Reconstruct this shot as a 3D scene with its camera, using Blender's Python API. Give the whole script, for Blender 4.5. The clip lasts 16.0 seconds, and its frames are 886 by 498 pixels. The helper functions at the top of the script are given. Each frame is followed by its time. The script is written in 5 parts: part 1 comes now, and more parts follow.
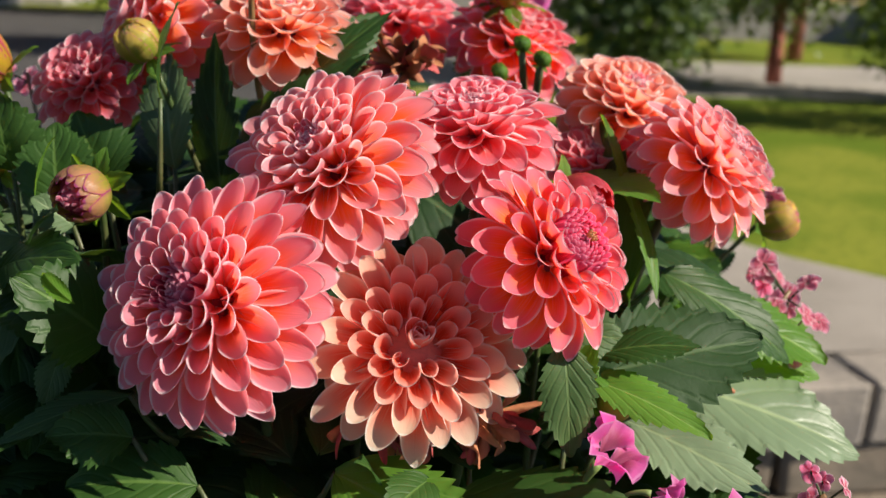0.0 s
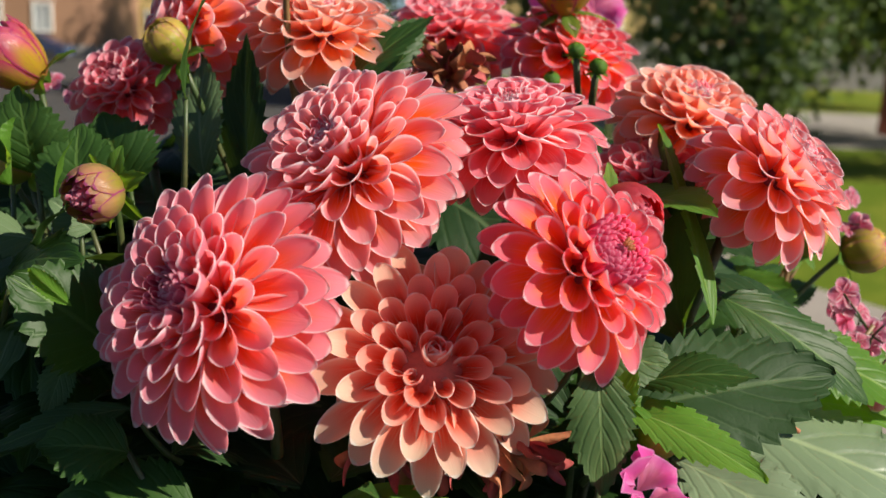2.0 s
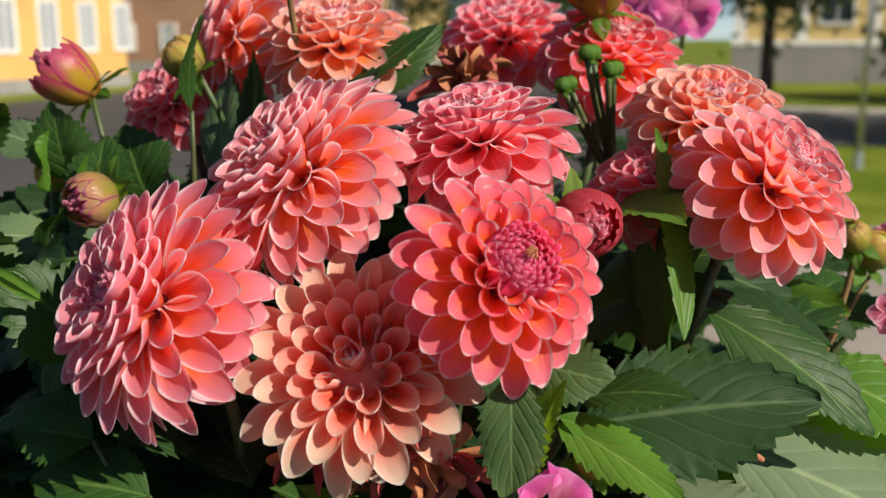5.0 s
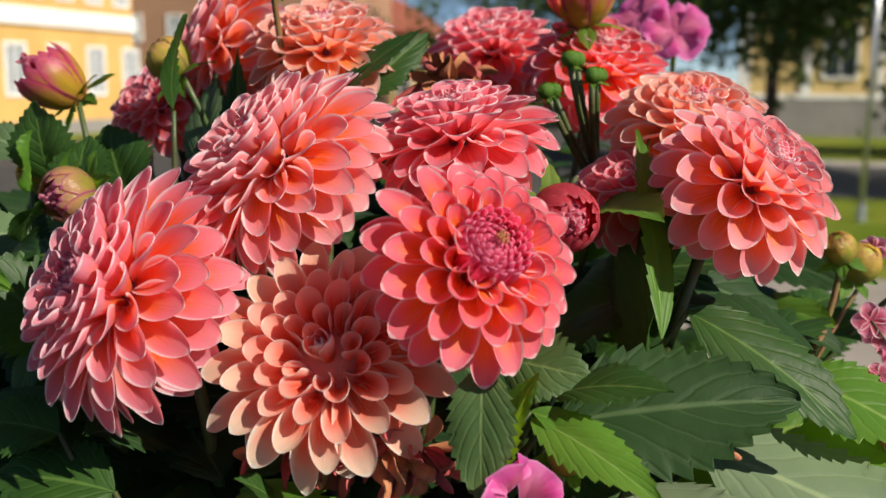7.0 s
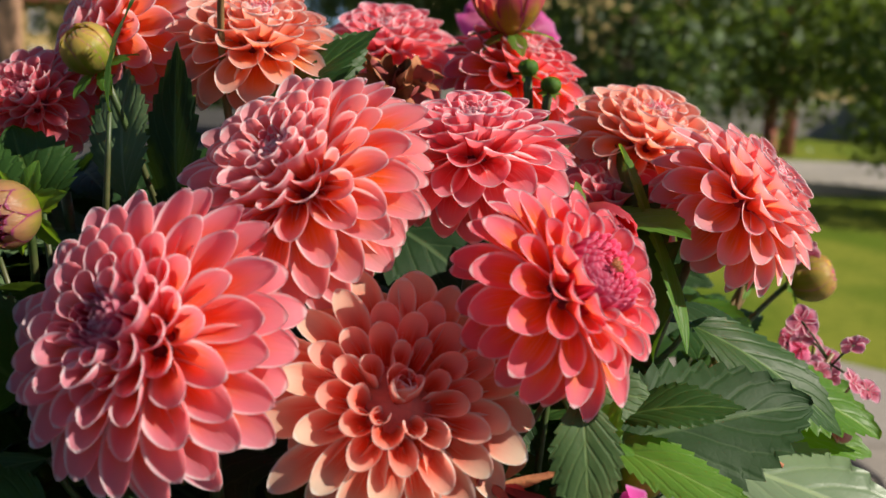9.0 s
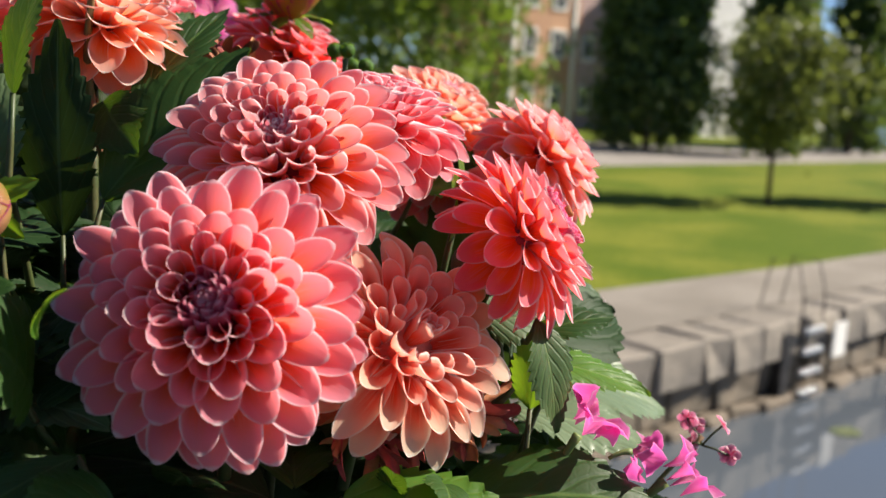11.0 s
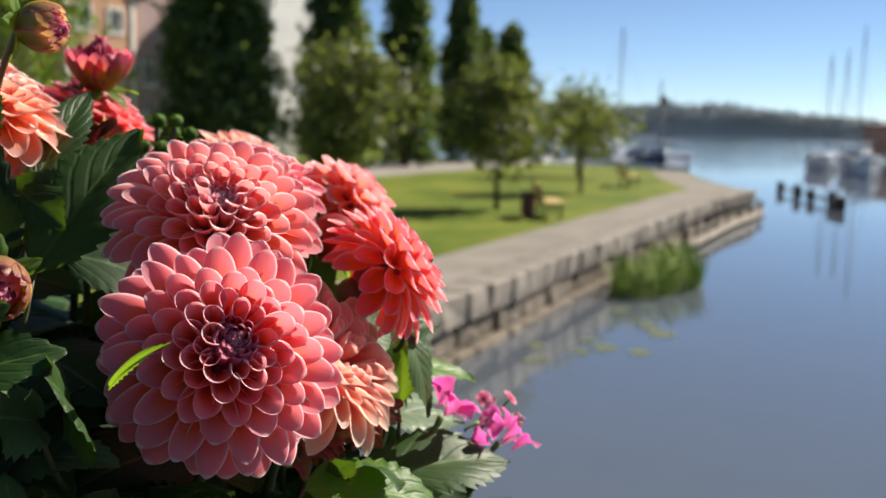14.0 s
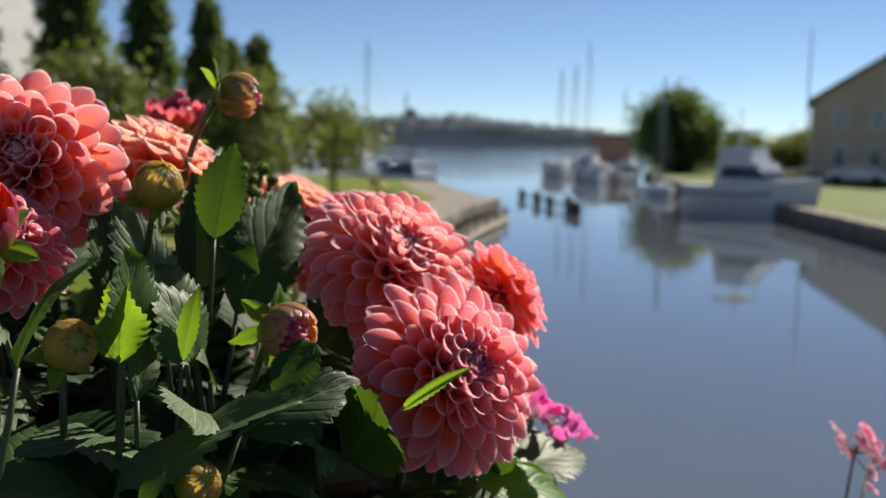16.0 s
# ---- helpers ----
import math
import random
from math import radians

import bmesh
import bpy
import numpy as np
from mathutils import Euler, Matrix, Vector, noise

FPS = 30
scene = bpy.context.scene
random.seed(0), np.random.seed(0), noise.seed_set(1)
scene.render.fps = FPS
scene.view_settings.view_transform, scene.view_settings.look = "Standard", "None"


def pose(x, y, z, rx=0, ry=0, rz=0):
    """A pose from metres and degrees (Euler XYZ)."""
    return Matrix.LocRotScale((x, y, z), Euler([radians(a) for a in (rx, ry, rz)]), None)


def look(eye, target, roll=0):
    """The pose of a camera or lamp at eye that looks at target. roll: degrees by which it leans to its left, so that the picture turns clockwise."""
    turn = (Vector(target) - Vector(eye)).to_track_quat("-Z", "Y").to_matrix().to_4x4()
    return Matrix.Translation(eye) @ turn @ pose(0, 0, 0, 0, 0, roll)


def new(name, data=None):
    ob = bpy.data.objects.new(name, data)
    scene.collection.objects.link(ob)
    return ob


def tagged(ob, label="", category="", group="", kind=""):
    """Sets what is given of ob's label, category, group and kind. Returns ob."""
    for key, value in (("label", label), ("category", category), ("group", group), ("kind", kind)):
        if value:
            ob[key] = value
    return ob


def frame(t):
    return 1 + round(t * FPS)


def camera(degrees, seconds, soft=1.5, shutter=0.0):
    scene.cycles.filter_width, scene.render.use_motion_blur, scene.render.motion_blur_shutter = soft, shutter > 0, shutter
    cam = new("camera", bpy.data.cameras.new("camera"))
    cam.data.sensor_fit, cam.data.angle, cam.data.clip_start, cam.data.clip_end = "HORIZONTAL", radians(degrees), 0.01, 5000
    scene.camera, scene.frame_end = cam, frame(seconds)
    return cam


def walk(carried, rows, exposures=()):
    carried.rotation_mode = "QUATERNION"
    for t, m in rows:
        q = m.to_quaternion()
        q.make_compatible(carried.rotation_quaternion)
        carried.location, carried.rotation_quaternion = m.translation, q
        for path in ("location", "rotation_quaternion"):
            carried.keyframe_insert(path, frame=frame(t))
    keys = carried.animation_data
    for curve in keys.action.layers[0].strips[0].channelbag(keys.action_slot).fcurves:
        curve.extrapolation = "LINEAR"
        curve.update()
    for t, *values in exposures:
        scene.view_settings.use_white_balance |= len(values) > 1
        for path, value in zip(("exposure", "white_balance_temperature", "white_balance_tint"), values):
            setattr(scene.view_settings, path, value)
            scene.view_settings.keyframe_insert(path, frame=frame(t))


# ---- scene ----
cam = camera(47.9, 16.0)
METRES, EYE, TILT, LEAN, TURN = 1.0, 3.5, -15.0, -2.0, 0.0
ROWS = [
    (0.0, 0.0, 0.0, 0.0, 0.0, 0.0, -0.0),
    (0.5, 0.0181, 0.0203, -0.0043, 1.6, 0.51, -0.75),
    (1.0, 0.0259, 0.0303, -0.0109, 3.08, 1.3, -1.3),
    (1.5, 0.0286, 0.039, -0.015, 4.31, 2.08, -1.53),
    (2.0, 0.0289, 0.0395, -0.0145, 5.58, 2.64, -1.52),
    (2.5, 0.0301, 0.0417, -0.0153, 7.14, 2.78, -1.42),
    (3.0, 0.036, 0.0455, -0.015, 9.41, 2.55, -1.36),
    (3.5, 0.0575, 0.0567, -0.0063, 12.31, 2.21, -1.52),
    (4.0, 0.097, 0.0596, -0.0007, 15.71, 1.96, -1.93),
    (6.5, 0.1567, 0.0769, -0.0312, 19.88, 4.79, -3.6),
    (7.0, 0.1544, 0.0765, -0.032, 19.17, 5.41, -3.78),
    (7.5, 0.1507, 0.0765, -0.0307, 17.46, 5.78, -3.83),
    (8.0, 0.124, 0.082, -0.027, 13.71, 5.78, -3.44),
    (8.5, 0.0661, 0.0745, -0.0205, 7.42, 5.35, -2.36),
    (11.0, -0.2066, 0.0749, -0.02, -31.54, 2.16, 6.3),
    (11.5, -0.235, 0.0679, -0.0207, -36.2, 2.2, 7.69),
    (12.0, -0.2711, 0.0582, -0.0204, -40.16, 2.1, 8.84),
    (12.5, -0.3025, 0.0511, -0.0206, -43.53, 1.78, 9.69),
    (13.0, -0.3362, 0.0445, -0.0165, -47.25, 1.14, 10.49),
    (13.5, -0.3603, 0.0521, -0.0077, -51.28, 0.4, 11.36),
    (14.0, -0.3859, 0.0842, 0.0063, -55.6, -0.48, 12.18),
    (14.5, -0.431, 0.1215, 0.0223, -59.94, -1.4, 12.88),
    (15.0, -0.4629, 0.1331, 0.0296, -63.84, -2.22, 13.36),
    (15.5, -0.4971, 0.1693, 0.0465, -67.37, -2.87, 13.71),
    (16.0, -0.5587, 0.2191, 0.0681, -70.26, -3.14, 13.93),
]
walk(cam, [(t, pose(0, 0, EYE, TILT, LEAN, TURN) @ pose(METRES * x, METRES * y, METRES * z, 90 + pitch, roll, yaw)) for t, x, y, z, yaw, pitch, roll in ROWS], exposures=[(0.0, 0.86, 6640, 10), (3.0, 0.66, 6640, 10), (6.0, 0.58, 6640, 10), (8.7, 0.60, 6640, 10), (11.0, 0.97, 6640, 10), (13.5, 0.90, 6640, 10), (16.0, 0.64, 6640, 10)])
cam.data.dof.use_dof = True
cam.data.dof.focus_distance = 0.41
cam.data.dof.aperture_fstop = 11.0

# ---- light ----
SUN_AZ, SUN_EL = radians(108.0), radians(36.0)
world = bpy.data.worlds.new("sky")
scene.world = world
world.use_nodes = True
wn = world.node_tree.nodes
sky = wn.new("ShaderNodeTexSky")
sky.sky_type = "NISHITA"
sky.sun_disc = False
sky.sun_elevation, sky.sun_rotation = SUN_EL, SUN_AZ
sky.air_density, sky.dust_density, sky.ozone_density = 0.9, 0.0, 3.0
sky.altitude = 4000
wn["Background"].inputs["Strength"].default_value = 0.062
world.node_tree.links.new(sky.outputs[0], wn["Background"].inputs["Color"])
sun = new("sun", bpy.data.lights.new("sun", "SUN"))
sun.data.energy, sun.data.angle, sun.data.color = 5.0, radians(0.53), (1.0, 0.92, 0.80)
sun_way = Vector((math.sin(SUN_AZ) * math.cos(SUN_EL), math.cos(SUN_AZ) * math.cos(SUN_EL), math.sin(SUN_EL)))
sun.matrix_world = look(sun_way * 60, (0, 0, 0))


# ---- materials ----
def material(name, rough=0.6, metal=0.0):
    m = bpy.data.materials.new(name)
    m.use_nodes = True
    b = m.node_tree.nodes["Principled BSDF"]
    b.inputs["Roughness"].default_value = rough
    b.inputs["Metallic"].default_value = metal
    return m, m.node_tree.nodes, m.node_tree.links, b


def mixcol(n, l, a, b, fac):
    x = n.new("ShaderNodeMix")
    x.data_type = "RGBA"
    for key, v in ((0, fac), (6, a), (7, b)):
        if isinstance(v, bpy.types.NodeSocket):
            l.new(v, x.inputs[key])
        elif key == 0:
            x.inputs[0].default_value = v
        else:
            x.inputs[key].default_value = (*v, 1)
    return x.outputs[2]


def ramp(n, l, src, lo, hi, a=0.0, b=1.0):
    x = n.new("ShaderNodeMapRange")
    x.interpolation_type = "SMOOTHSTEP"
    l.new(src, x.inputs[0])
    x.inputs[1].default_value, x.inputs[2].default_value = lo, hi
    x.inputs[3].default_value, x.inputs[4].default_value = a, b
    return x.outputs[0]


def calc(n, l, op, a, b=0.0, c=0.0):
    x = n.new("ShaderNodeMath")
    x.operation = op
    for i, v in enumerate((a, b, c)):
        if isinstance(v, bpy.types.NodeSocket):
            l.new(v, x.inputs[i])
        else:
            x.inputs[i].default_value = v
    return x.outputs[0]


def noise_of(n, l, scale, detail=3.0, coords="Object", stretch=(1, 1, 1)):
    tc = n.new("ShaderNodeTexCoord")
    mp = n.new("ShaderNodeMapping")
    mp.inputs["Scale"].default_value = stretch
    l.new(tc.outputs[coords], mp.inputs[0])
    x = n.new("ShaderNodeTexNoise")
    l.new(mp.outputs[0], x.inputs["Vector"])
    x.inputs["Scale"].default_value, x.inputs["Detail"].default_value = scale, detail
    return x.outputs[0]


def bump(n, l, b, height, strength, dist):
    x = n.new("ShaderNodeBump")
    l.new(height, x.inputs["Height"])
    x.inputs["Strength"].default_value, x.inputs["Distance"].default_value = strength, dist
    l.new(x.outputs[0], b.inputs["Normal"])
    return x


def rough_mat(name, c1, c2, scale, rough=0.7, fine=None, c3=None, bump_d=0.0, metal=0.0, coords="Object"):
    """A surface in two colours, broken at two scales, with a fine relief."""
    m, n, l, b = material(name, rough, metal)
    big = noise_of(n, l, scale, 4, coords)
    col = mixcol(n, l, c1, c2, ramp(n, l, big, 0.35, 0.65))
    small = noise_of(n, l, fine or scale * 9, 3, coords)
    col = mixcol(n, l, col, c3 or tuple(v * 0.7 for v in c1), ramp(n, l, small, 0.45, 0.75, 0, 0.6))
    l.new(col, b.inputs["Base Color"])
    if bump_d:
        bump(n, l, b, small, 0.6, bump_d)
    return m


def petal_material(name, base, mid, edge, glow, dark=1.0, pale=0.42, start=0.5):
    """Petal: v runs from the foot to the tip, u across. Pale rim, warm throat, fine streaks along the petal."""
    m, n, l, b = material(name, 0.5)
    uv = n.new("ShaderNodeUVMap")
    sep = n.new("ShaderNodeSeparateXYZ")
    l.new(uv.outputs[0], sep.inputs[0])
    u, v = sep.outputs[0], sep.outputs[1]
    across = calc(n, l, "ABSOLUTE", calc(n, l, "MULTIPLY_ADD", u, 2.0, -1.0))
    mp = n.new("ShaderNodeMapping")
    mp.inputs["Scale"].default_value = (22, 1.3, 1)
    l.new(uv.outputs[0], mp.inputs[0])
    st = n.new("ShaderNodeTexNoise")
    st.inputs["Scale"].default_value, st.inputs["Detail"].default_value = 1.0, 4.0
    info = n.new("ShaderNodeObjectInfo")
    ofs = n.new("ShaderNodeVectorMath")
    ofs.operation = "ADD"
    l.new(mp.outputs[0], ofs.inputs[0])
    cmb = n.new("ShaderNodeCombineXYZ")
    l.new(calc(n, l, "MULTIPLY", info.outputs["Random"], 40.0), cmb.inputs[0])
    l.new(calc(n, l, "MULTIPLY", info.outputs["Random"], 17.0), cmb.inputs[1])
    l.new(cmb.outputs[0], ofs.inputs[1])
    l.new(ofs.outputs[0], st.inputs["Vector"])
    streak = st.outputs[0]
    vv = calc(n, l, "ADD", calc(n, l, "MULTIPLY_ADD", across, 0.24, -0.20), calc(n, l, "ADD", v, calc(n, l, "MULTIPLY_ADD", streak, 0.3, -0.15)))
    col = mixcol(n, l, base, mid, ramp(n, l, vv, 0.34, 0.78))
    rim = calc(n, l, "MAXIMUM", ramp(n, l, across, 0.82, 0.94), ramp(n, l, v, 0.935, 0.975))
    wash = calc(n, l, "MULTIPLY", calc(n, l, "MAXIMUM", ramp(n, l, across, start - 0.1, 1.0), ramp(n, l, v, start, 1.0)), pale)
    lines = calc(n, l, "MULTIPLY", ramp(n, l, streak, 0.46, 0.66), 0.42)
    col = mixcol(n, l, col, edge, calc(n, l, "MAXIMUM", wash, lines))
    col = mixcol(n, l, col, tuple(0.45 * c + 0.53 for c in edge) if edge[0] > 0.9 else edge, rim)
    tone = mixcol(n, l, (0.84 * dark, 0.78 * dark, 0.80 * dark), (1.0 * dark, 1.0 * dark, 1.0 * dark), info.outputs["Random"])
    mul = n.new("ShaderNodeMix")
    mul.data_type, mul.blend_type = "RGBA", "MULTIPLY"
    mul.inputs[0].default_value = 1.0
    l.new(col, mul.inputs[6]), l.new(tone, mul.inputs[7])
    col = mul.outputs[2]
    l.new(col, b.inputs["Base Color"])
    b.inputs["Specular IOR Level"].default_value = 0.30
    b.inputs["Sheen Weight"].default_value = 0.04
    b.inputs["Sheen Roughness"].default_value = 0.4
    bump(n, l, b, streak, 0.45, 0.0008)
    tr = n.new("ShaderNodeBsdfTranslucent")
    l.new(mixcol(n, l, glow, col, calc(n, l, "MULTIPLY_ADD", rim, 0.45, 0.5)), tr.inputs["Color"])
    mx = n.new("ShaderNodeMixShader")
    mx.inputs[0].default_value = 0.60
    l.new(b.outputs[0], mx.inputs[1]), l.new(tr.outputs[0], mx.inputs[2])
    l.new(mx.outputs[0], n["Material Output"].inputs["Surface"])
    return m


def leaf_material(name, dark, light, glow, vein, gloss=0.42, amount=0.15):
    """Leaf: raised quilting between side veins that run out from the midrib."""
    m, n, l, b = material(name, gloss)
    uv = n.new("ShaderNodeUVMap")
    sep = n.new("ShaderNodeSeparateXYZ")
    l.new(uv.outputs[0], sep.inputs[0])
    u, v = sep.outputs[0], sep.outputs[1]
    across = calc(n, l, "ABSOLUTE", calc(n, l, "MULTIPLY_ADD", u, 2.0, -1.0))
    nz = noise_of(n, l, 60, 3)
    line = calc(n, l, "MULTIPLY_ADD", v, 6.0, calc(n, l, "MULTIPLY", across, -2.6))
    line = calc(n, l, "ADD", line, calc(n, l, "MULTIPLY", nz, 0.35))
    saw = calc(n, l, "ABSOLUTE", calc(n, l, "MULTIPLY_ADD", calc(n, l, "FRACT", line), 2.0, -1.0))
    side = ramp(n, l, saw, 0.86, 0.99)
    mid = ramp(n, l, across, 0.07, 0.015)
    veins = calc(n, l, "MAXIMUM", calc(n, l, "MULTIPLY", side, 0.35), mid)
    vor = n.new("ShaderNodeTexVoronoi")
    vor.feature = "DISTANCE_TO_EDGE"
    tc = n.new("ShaderNodeTexCoord")
    l.new(tc.outputs["Object"], vor.inputs["Vector"])
    vor.inputs["Scale"].default_value = 260.0
    cell = ramp(n, l, vor.outputs["Distance"], 0.0, 0.22)
    info = n.new("ShaderNodeObjectInfo")
    col = mixcol(n, l, dark, light, calc(n, l, "ADD", calc(n, l, "MULTIPLY", nz, 0.6), calc(n, l, "MULTIPLY_ADD", info.outputs["Random"], 0.6, -0.2)))
    col = mixcol(n, l, col, vein, calc(n, l, "MULTIPLY", veins, 0.9))
    stain = noise_of(n, l, 26, 2)
    col = mixcol(n, l, col, (0.16, 0.13, 0.05), ramp(n, l, stain, 0.70, 0.82, 0, 0.55))
    l.new(col, b.inputs["Base Color"])
    hgt = calc(n, l, "ADD", calc(n, l, "MULTIPLY", cell, 0.10), calc(n, l, "MULTIPLY", calc(n, l, "SUBTRACT", 1.0, calc(n, l, "MAXIMUM", ramp(n, l, saw, 0.55, 1.0), mid)), 1.0))
    bump(n, l, b, hgt, 0.4, 0.0006)
    b.inputs["Specular IOR Level"].default_value = 0.24
    tr = n.new("ShaderNodeBsdfTranslucent")
    l.new(mixcol(n, l, glow, dark, calc(n, l, "MULTIPLY", veins, 0.5)), tr.inputs["Color"])
    mx = n.new("ShaderNodeMixShader")
    mx.inputs[0].default_value = amount
    l.new(b.outputs[0], mx.inputs[1]), l.new(tr.outputs[0], mx.inputs[2])
    l.new(mx.outputs[0], n["Material Output"].inputs["Surface"])
    return m


M = {}
M["coral"] = petal_material("petal_coral", (0.99, 0.19, 0.008), (0.93, 0.135, 0.235), (0.97, 0.54, 0.62), (1.0, 0.20, 0.175), 1.0, 0.62, 0.36)
M["peach"] = petal_material("petal_peach", (0.99, 0.23, 0.015), (0.94, 0.195, 0.275), (0.98, 0.64, 0.66), (1.0, 0.235, 0.17), 1.0, 0.60)
M["apricot"] = petal_material("petal_apricot", (0.99, 0.27, 0.04), (0.97, 0.29, 0.225), (0.99, 0.74, 0.60), (1.0, 0.30, 0.17), 1.0, 0.62, 0.42)
M["cream"] = petal_material("petal_cream", (0.97, 0.14, 0.07), (0.97, 0.275, 0.20), (0.99, 0.84, 0.62), (1.0, 0.28, 0.17), 1.0, 0.95, 0.42)
M["cream_inner"] = petal_material("petal_cream_inner", (0.97, 0.14, 0.05), (0.96, 0.215, 0.195), (0.98, 0.74, 0.58), (1.0, 0.25, 0.16), 1.0, 0.75, 0.46)
M["red"] = petal_material("petal_red", (0.99, 0.22, 0.010), (0.94, 0.085, 0.170), (0.97, 0.44, 0.50), (1.0, 0.105, 0.08), 1.0, 0.46)
M["rose"] = petal_material("petal_rose", (0.92, 0.13, 0.12), (0.92, 0.17, 0.27), (0.97, 0.62, 0.66), (1.0, 0.16, 0.17))
M["core"] = petal_material("petal_core", (0.50, 0.04, 0.12), (0.62, 0.11, 0.22), (0.84, 0.42, 0.50), (0.85, 0.10, 0.18))
M["core_pink"] = petal_material("petal_core_pink", (0.72, 0.10, 0.18), (0.88, 0.22, 0.32), (0.95, 0.58, 0.62), (0.9, 0.12, 0.18))
M["core_magenta"] = petal_material("petal_core_magenta", (0.55, 0.03, 0.10), (0.80, 0.06, 0.22), (0.90, 0.32, 0.46), (0.9, 0.06, 0.16))
M["cream_solid"] = rough_mat("pale_heart", (0.80, 0.22, 0.14), (0.70, 0.18, 0.12), 60, 0.6)
M["core_solid"] = rough_mat("flower_heart", (0.22, 0.015, 0.035), (0.30, 0.025, 0.05), 60, 0.6)
M["bud_petal"] = petal_material("petal_bud", (0.42, 0.46, 0.07), (0.72, 0.54, 0.17), (0.52, 0.10, 0.27), (0.8, 0.45, 0.08))
M["bud_yellow"] = petal_material("petal_bud_yellow", (0.34, 0.43, 0.05), (0.68, 0.62, 0.10), (0.72, 0.40, 0.22), (0.9, 0.7, 0.05))
M["bud_pink"] = petal_material("petal_bud_pink", (0.60, 0.50, 0.03), (0.70, 0.14, 0.20), (0.55, 0.06, 0.20), (0.9, 0.2, 0.15))
M["bud_red"] = petal_material("petal_bud_red", (0.60, 0.10, 0.06), (0.52, 0.03, 0.06), (0.72, 0.16, 0.20), (0.8, 0.06, 0.06))
M["magenta"] = petal_material("petal_magenta", (0.74, 0.18, 0.32), (0.80, 0.07, 0.42), (0.86, 0.30, 0.62), (0.9, 0.10, 0.5))
M["diascia"] = petal_material("petal_pink", (0.66, 0.08, 0.16), (0.94, 0.30, 0.48), (0.96, 0.60, 0.70), (0.9, 0.2, 0.4))
M["leaf"] = leaf_material("leaf_green", (0.014, 0.042, 0.008), (0.032, 0.078, 0.014), (0.20, 0.38, 0.02), (0.075, 0.14, 0.03), 0.50, 0.15)
M["leaf_pale"] = leaf_material("leaf_pale_green", (0.055, 0.098, 0.042), (0.100, 0.150, 0.068), (0.28, 0.44, 0.06), (0.17, 0.23, 0.12), 0.62, 0.10)
M["leaf_mid"] = leaf_material("leaf_mid_green", (0.034, 0.072, 0.020), (0.062, 0.112, 0.034), (0.24, 0.40, 0.04), (0.10, 0.16, 0.05), 0.55, 0.12)
M["leaf_sheen"] = leaf_material("leaf_sheen_green", (0.12, 0.17, 0.095), (0.175, 0.23, 0.14), (0.28, 0.44, 0.06), (0.22, 0.28, 0.15), 0.40, 0.07)
M["leaf_shaded"] = leaf_material("leaf_shaded_green", (0.009, 0.027, 0.008), (0.020, 0.050, 0.013), (0.15, 0.28, 0.03), (0.06, 0.10, 0.04), 0.60, 0.06)
M["leaf_young"] = leaf_material("leaf_young_green", (0.060, 0.150, 0.018), (0.10, 0.21, 0.028), (0.40, 0.66, 0.03), (0.20, 0.32, 0.07), 0.45, 0.36)
M["stem"] = rough_mat("stem_green", (0.038, 0.068, 0.015), (0.070, 0.072, 0.025), 40, 0.5, bump_d=0.0003)
M["stem_red"] = rough_mat("stem_reddish", (0.20, 0.09, 0.04), (0.14, 0.13, 0.04), 40, 0.5, bump_d=0.0003)
M["wilt"] = rough_mat("wilted_petal", (0.40, 0.07, 0.07), (0.30, 0.06, 0.05), 60, 0.8, bump_d=0.0006)
M["dry"] = rough_mat("dry_petal", (0.42, 0.17, 0.07), (0.28, 0.10, 0.05), 60, 0.8, bump_d=0.0006)
M["soil"] = rough_mat("soil", (0.025, 0.018, 0.012), (0.05, 0.035, 0.022), 30, 0.95, bump_d=0.006)
M["grass_south"] = rough_mat("grass_south", (0.085, 0.125, 0.016), (0.130, 0.165, 0.028), 0.35, 0.85, 7, (0.06, 0.09, 0.012), 0.03)
M["grass"] = rough_mat("grass", (0.085, 0.130, 0.008), (0.175, 0.195, 0.022), 0.5, 0.85, 7, (0.06, 0.10, 0.005), 0.03)
M["gravel"] = rough_mat("gravel", (0.30, 0.27, 0.235), (0.235, 0.21, 0.18), 0.8, 0.95, 40, (0.18, 0.165, 0.145), 0.01)
M["stone"] = rough_mat("quay_stone", (0.27, 0.235, 0.195), (0.17, 0.15, 0.13), 1.3, 0.85, 18, (0.11, 0.10, 0.085), 0.02)
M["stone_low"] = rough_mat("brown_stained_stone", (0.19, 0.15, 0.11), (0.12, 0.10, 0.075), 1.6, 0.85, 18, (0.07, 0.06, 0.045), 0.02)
M["asphalt"] = rough_mat("asphalt", (0.055, 0.053, 0.052), (0.075, 0.072, 0.068), 0.7, 0.9, 60, (0.035, 0.034, 0.033), 0.006)
M["paving"] = rough_mat("paving", (0.34, 0.31, 0.28), (0.27, 0.25, 0.225), 0.5, 0.9, 12, (0.20, 0.185, 0.17), 0.01)
M["bark"] = rough_mat("bark", (0.09, 0.065, 0.045), (0.14, 0.10, 0.07), 4, 0.95, 30, (0.04, 0.03, 0.02), 0.02)
M["ochre"] = rough_mat("ochre_plaster", (0.60, 0.37, 0.12), (0.54, 0.32, 0.10), 0.4, 0.9, 9, (0.50, 0.30, 0.09), 0.004)
M["yellow"] = rough_mat("yellow_plaster", (0.62, 0.46, 0.20), (0.55, 0.40, 0.17), 0.4, 0.9, 9, (0.50, 0.36, 0.15), 0.004)
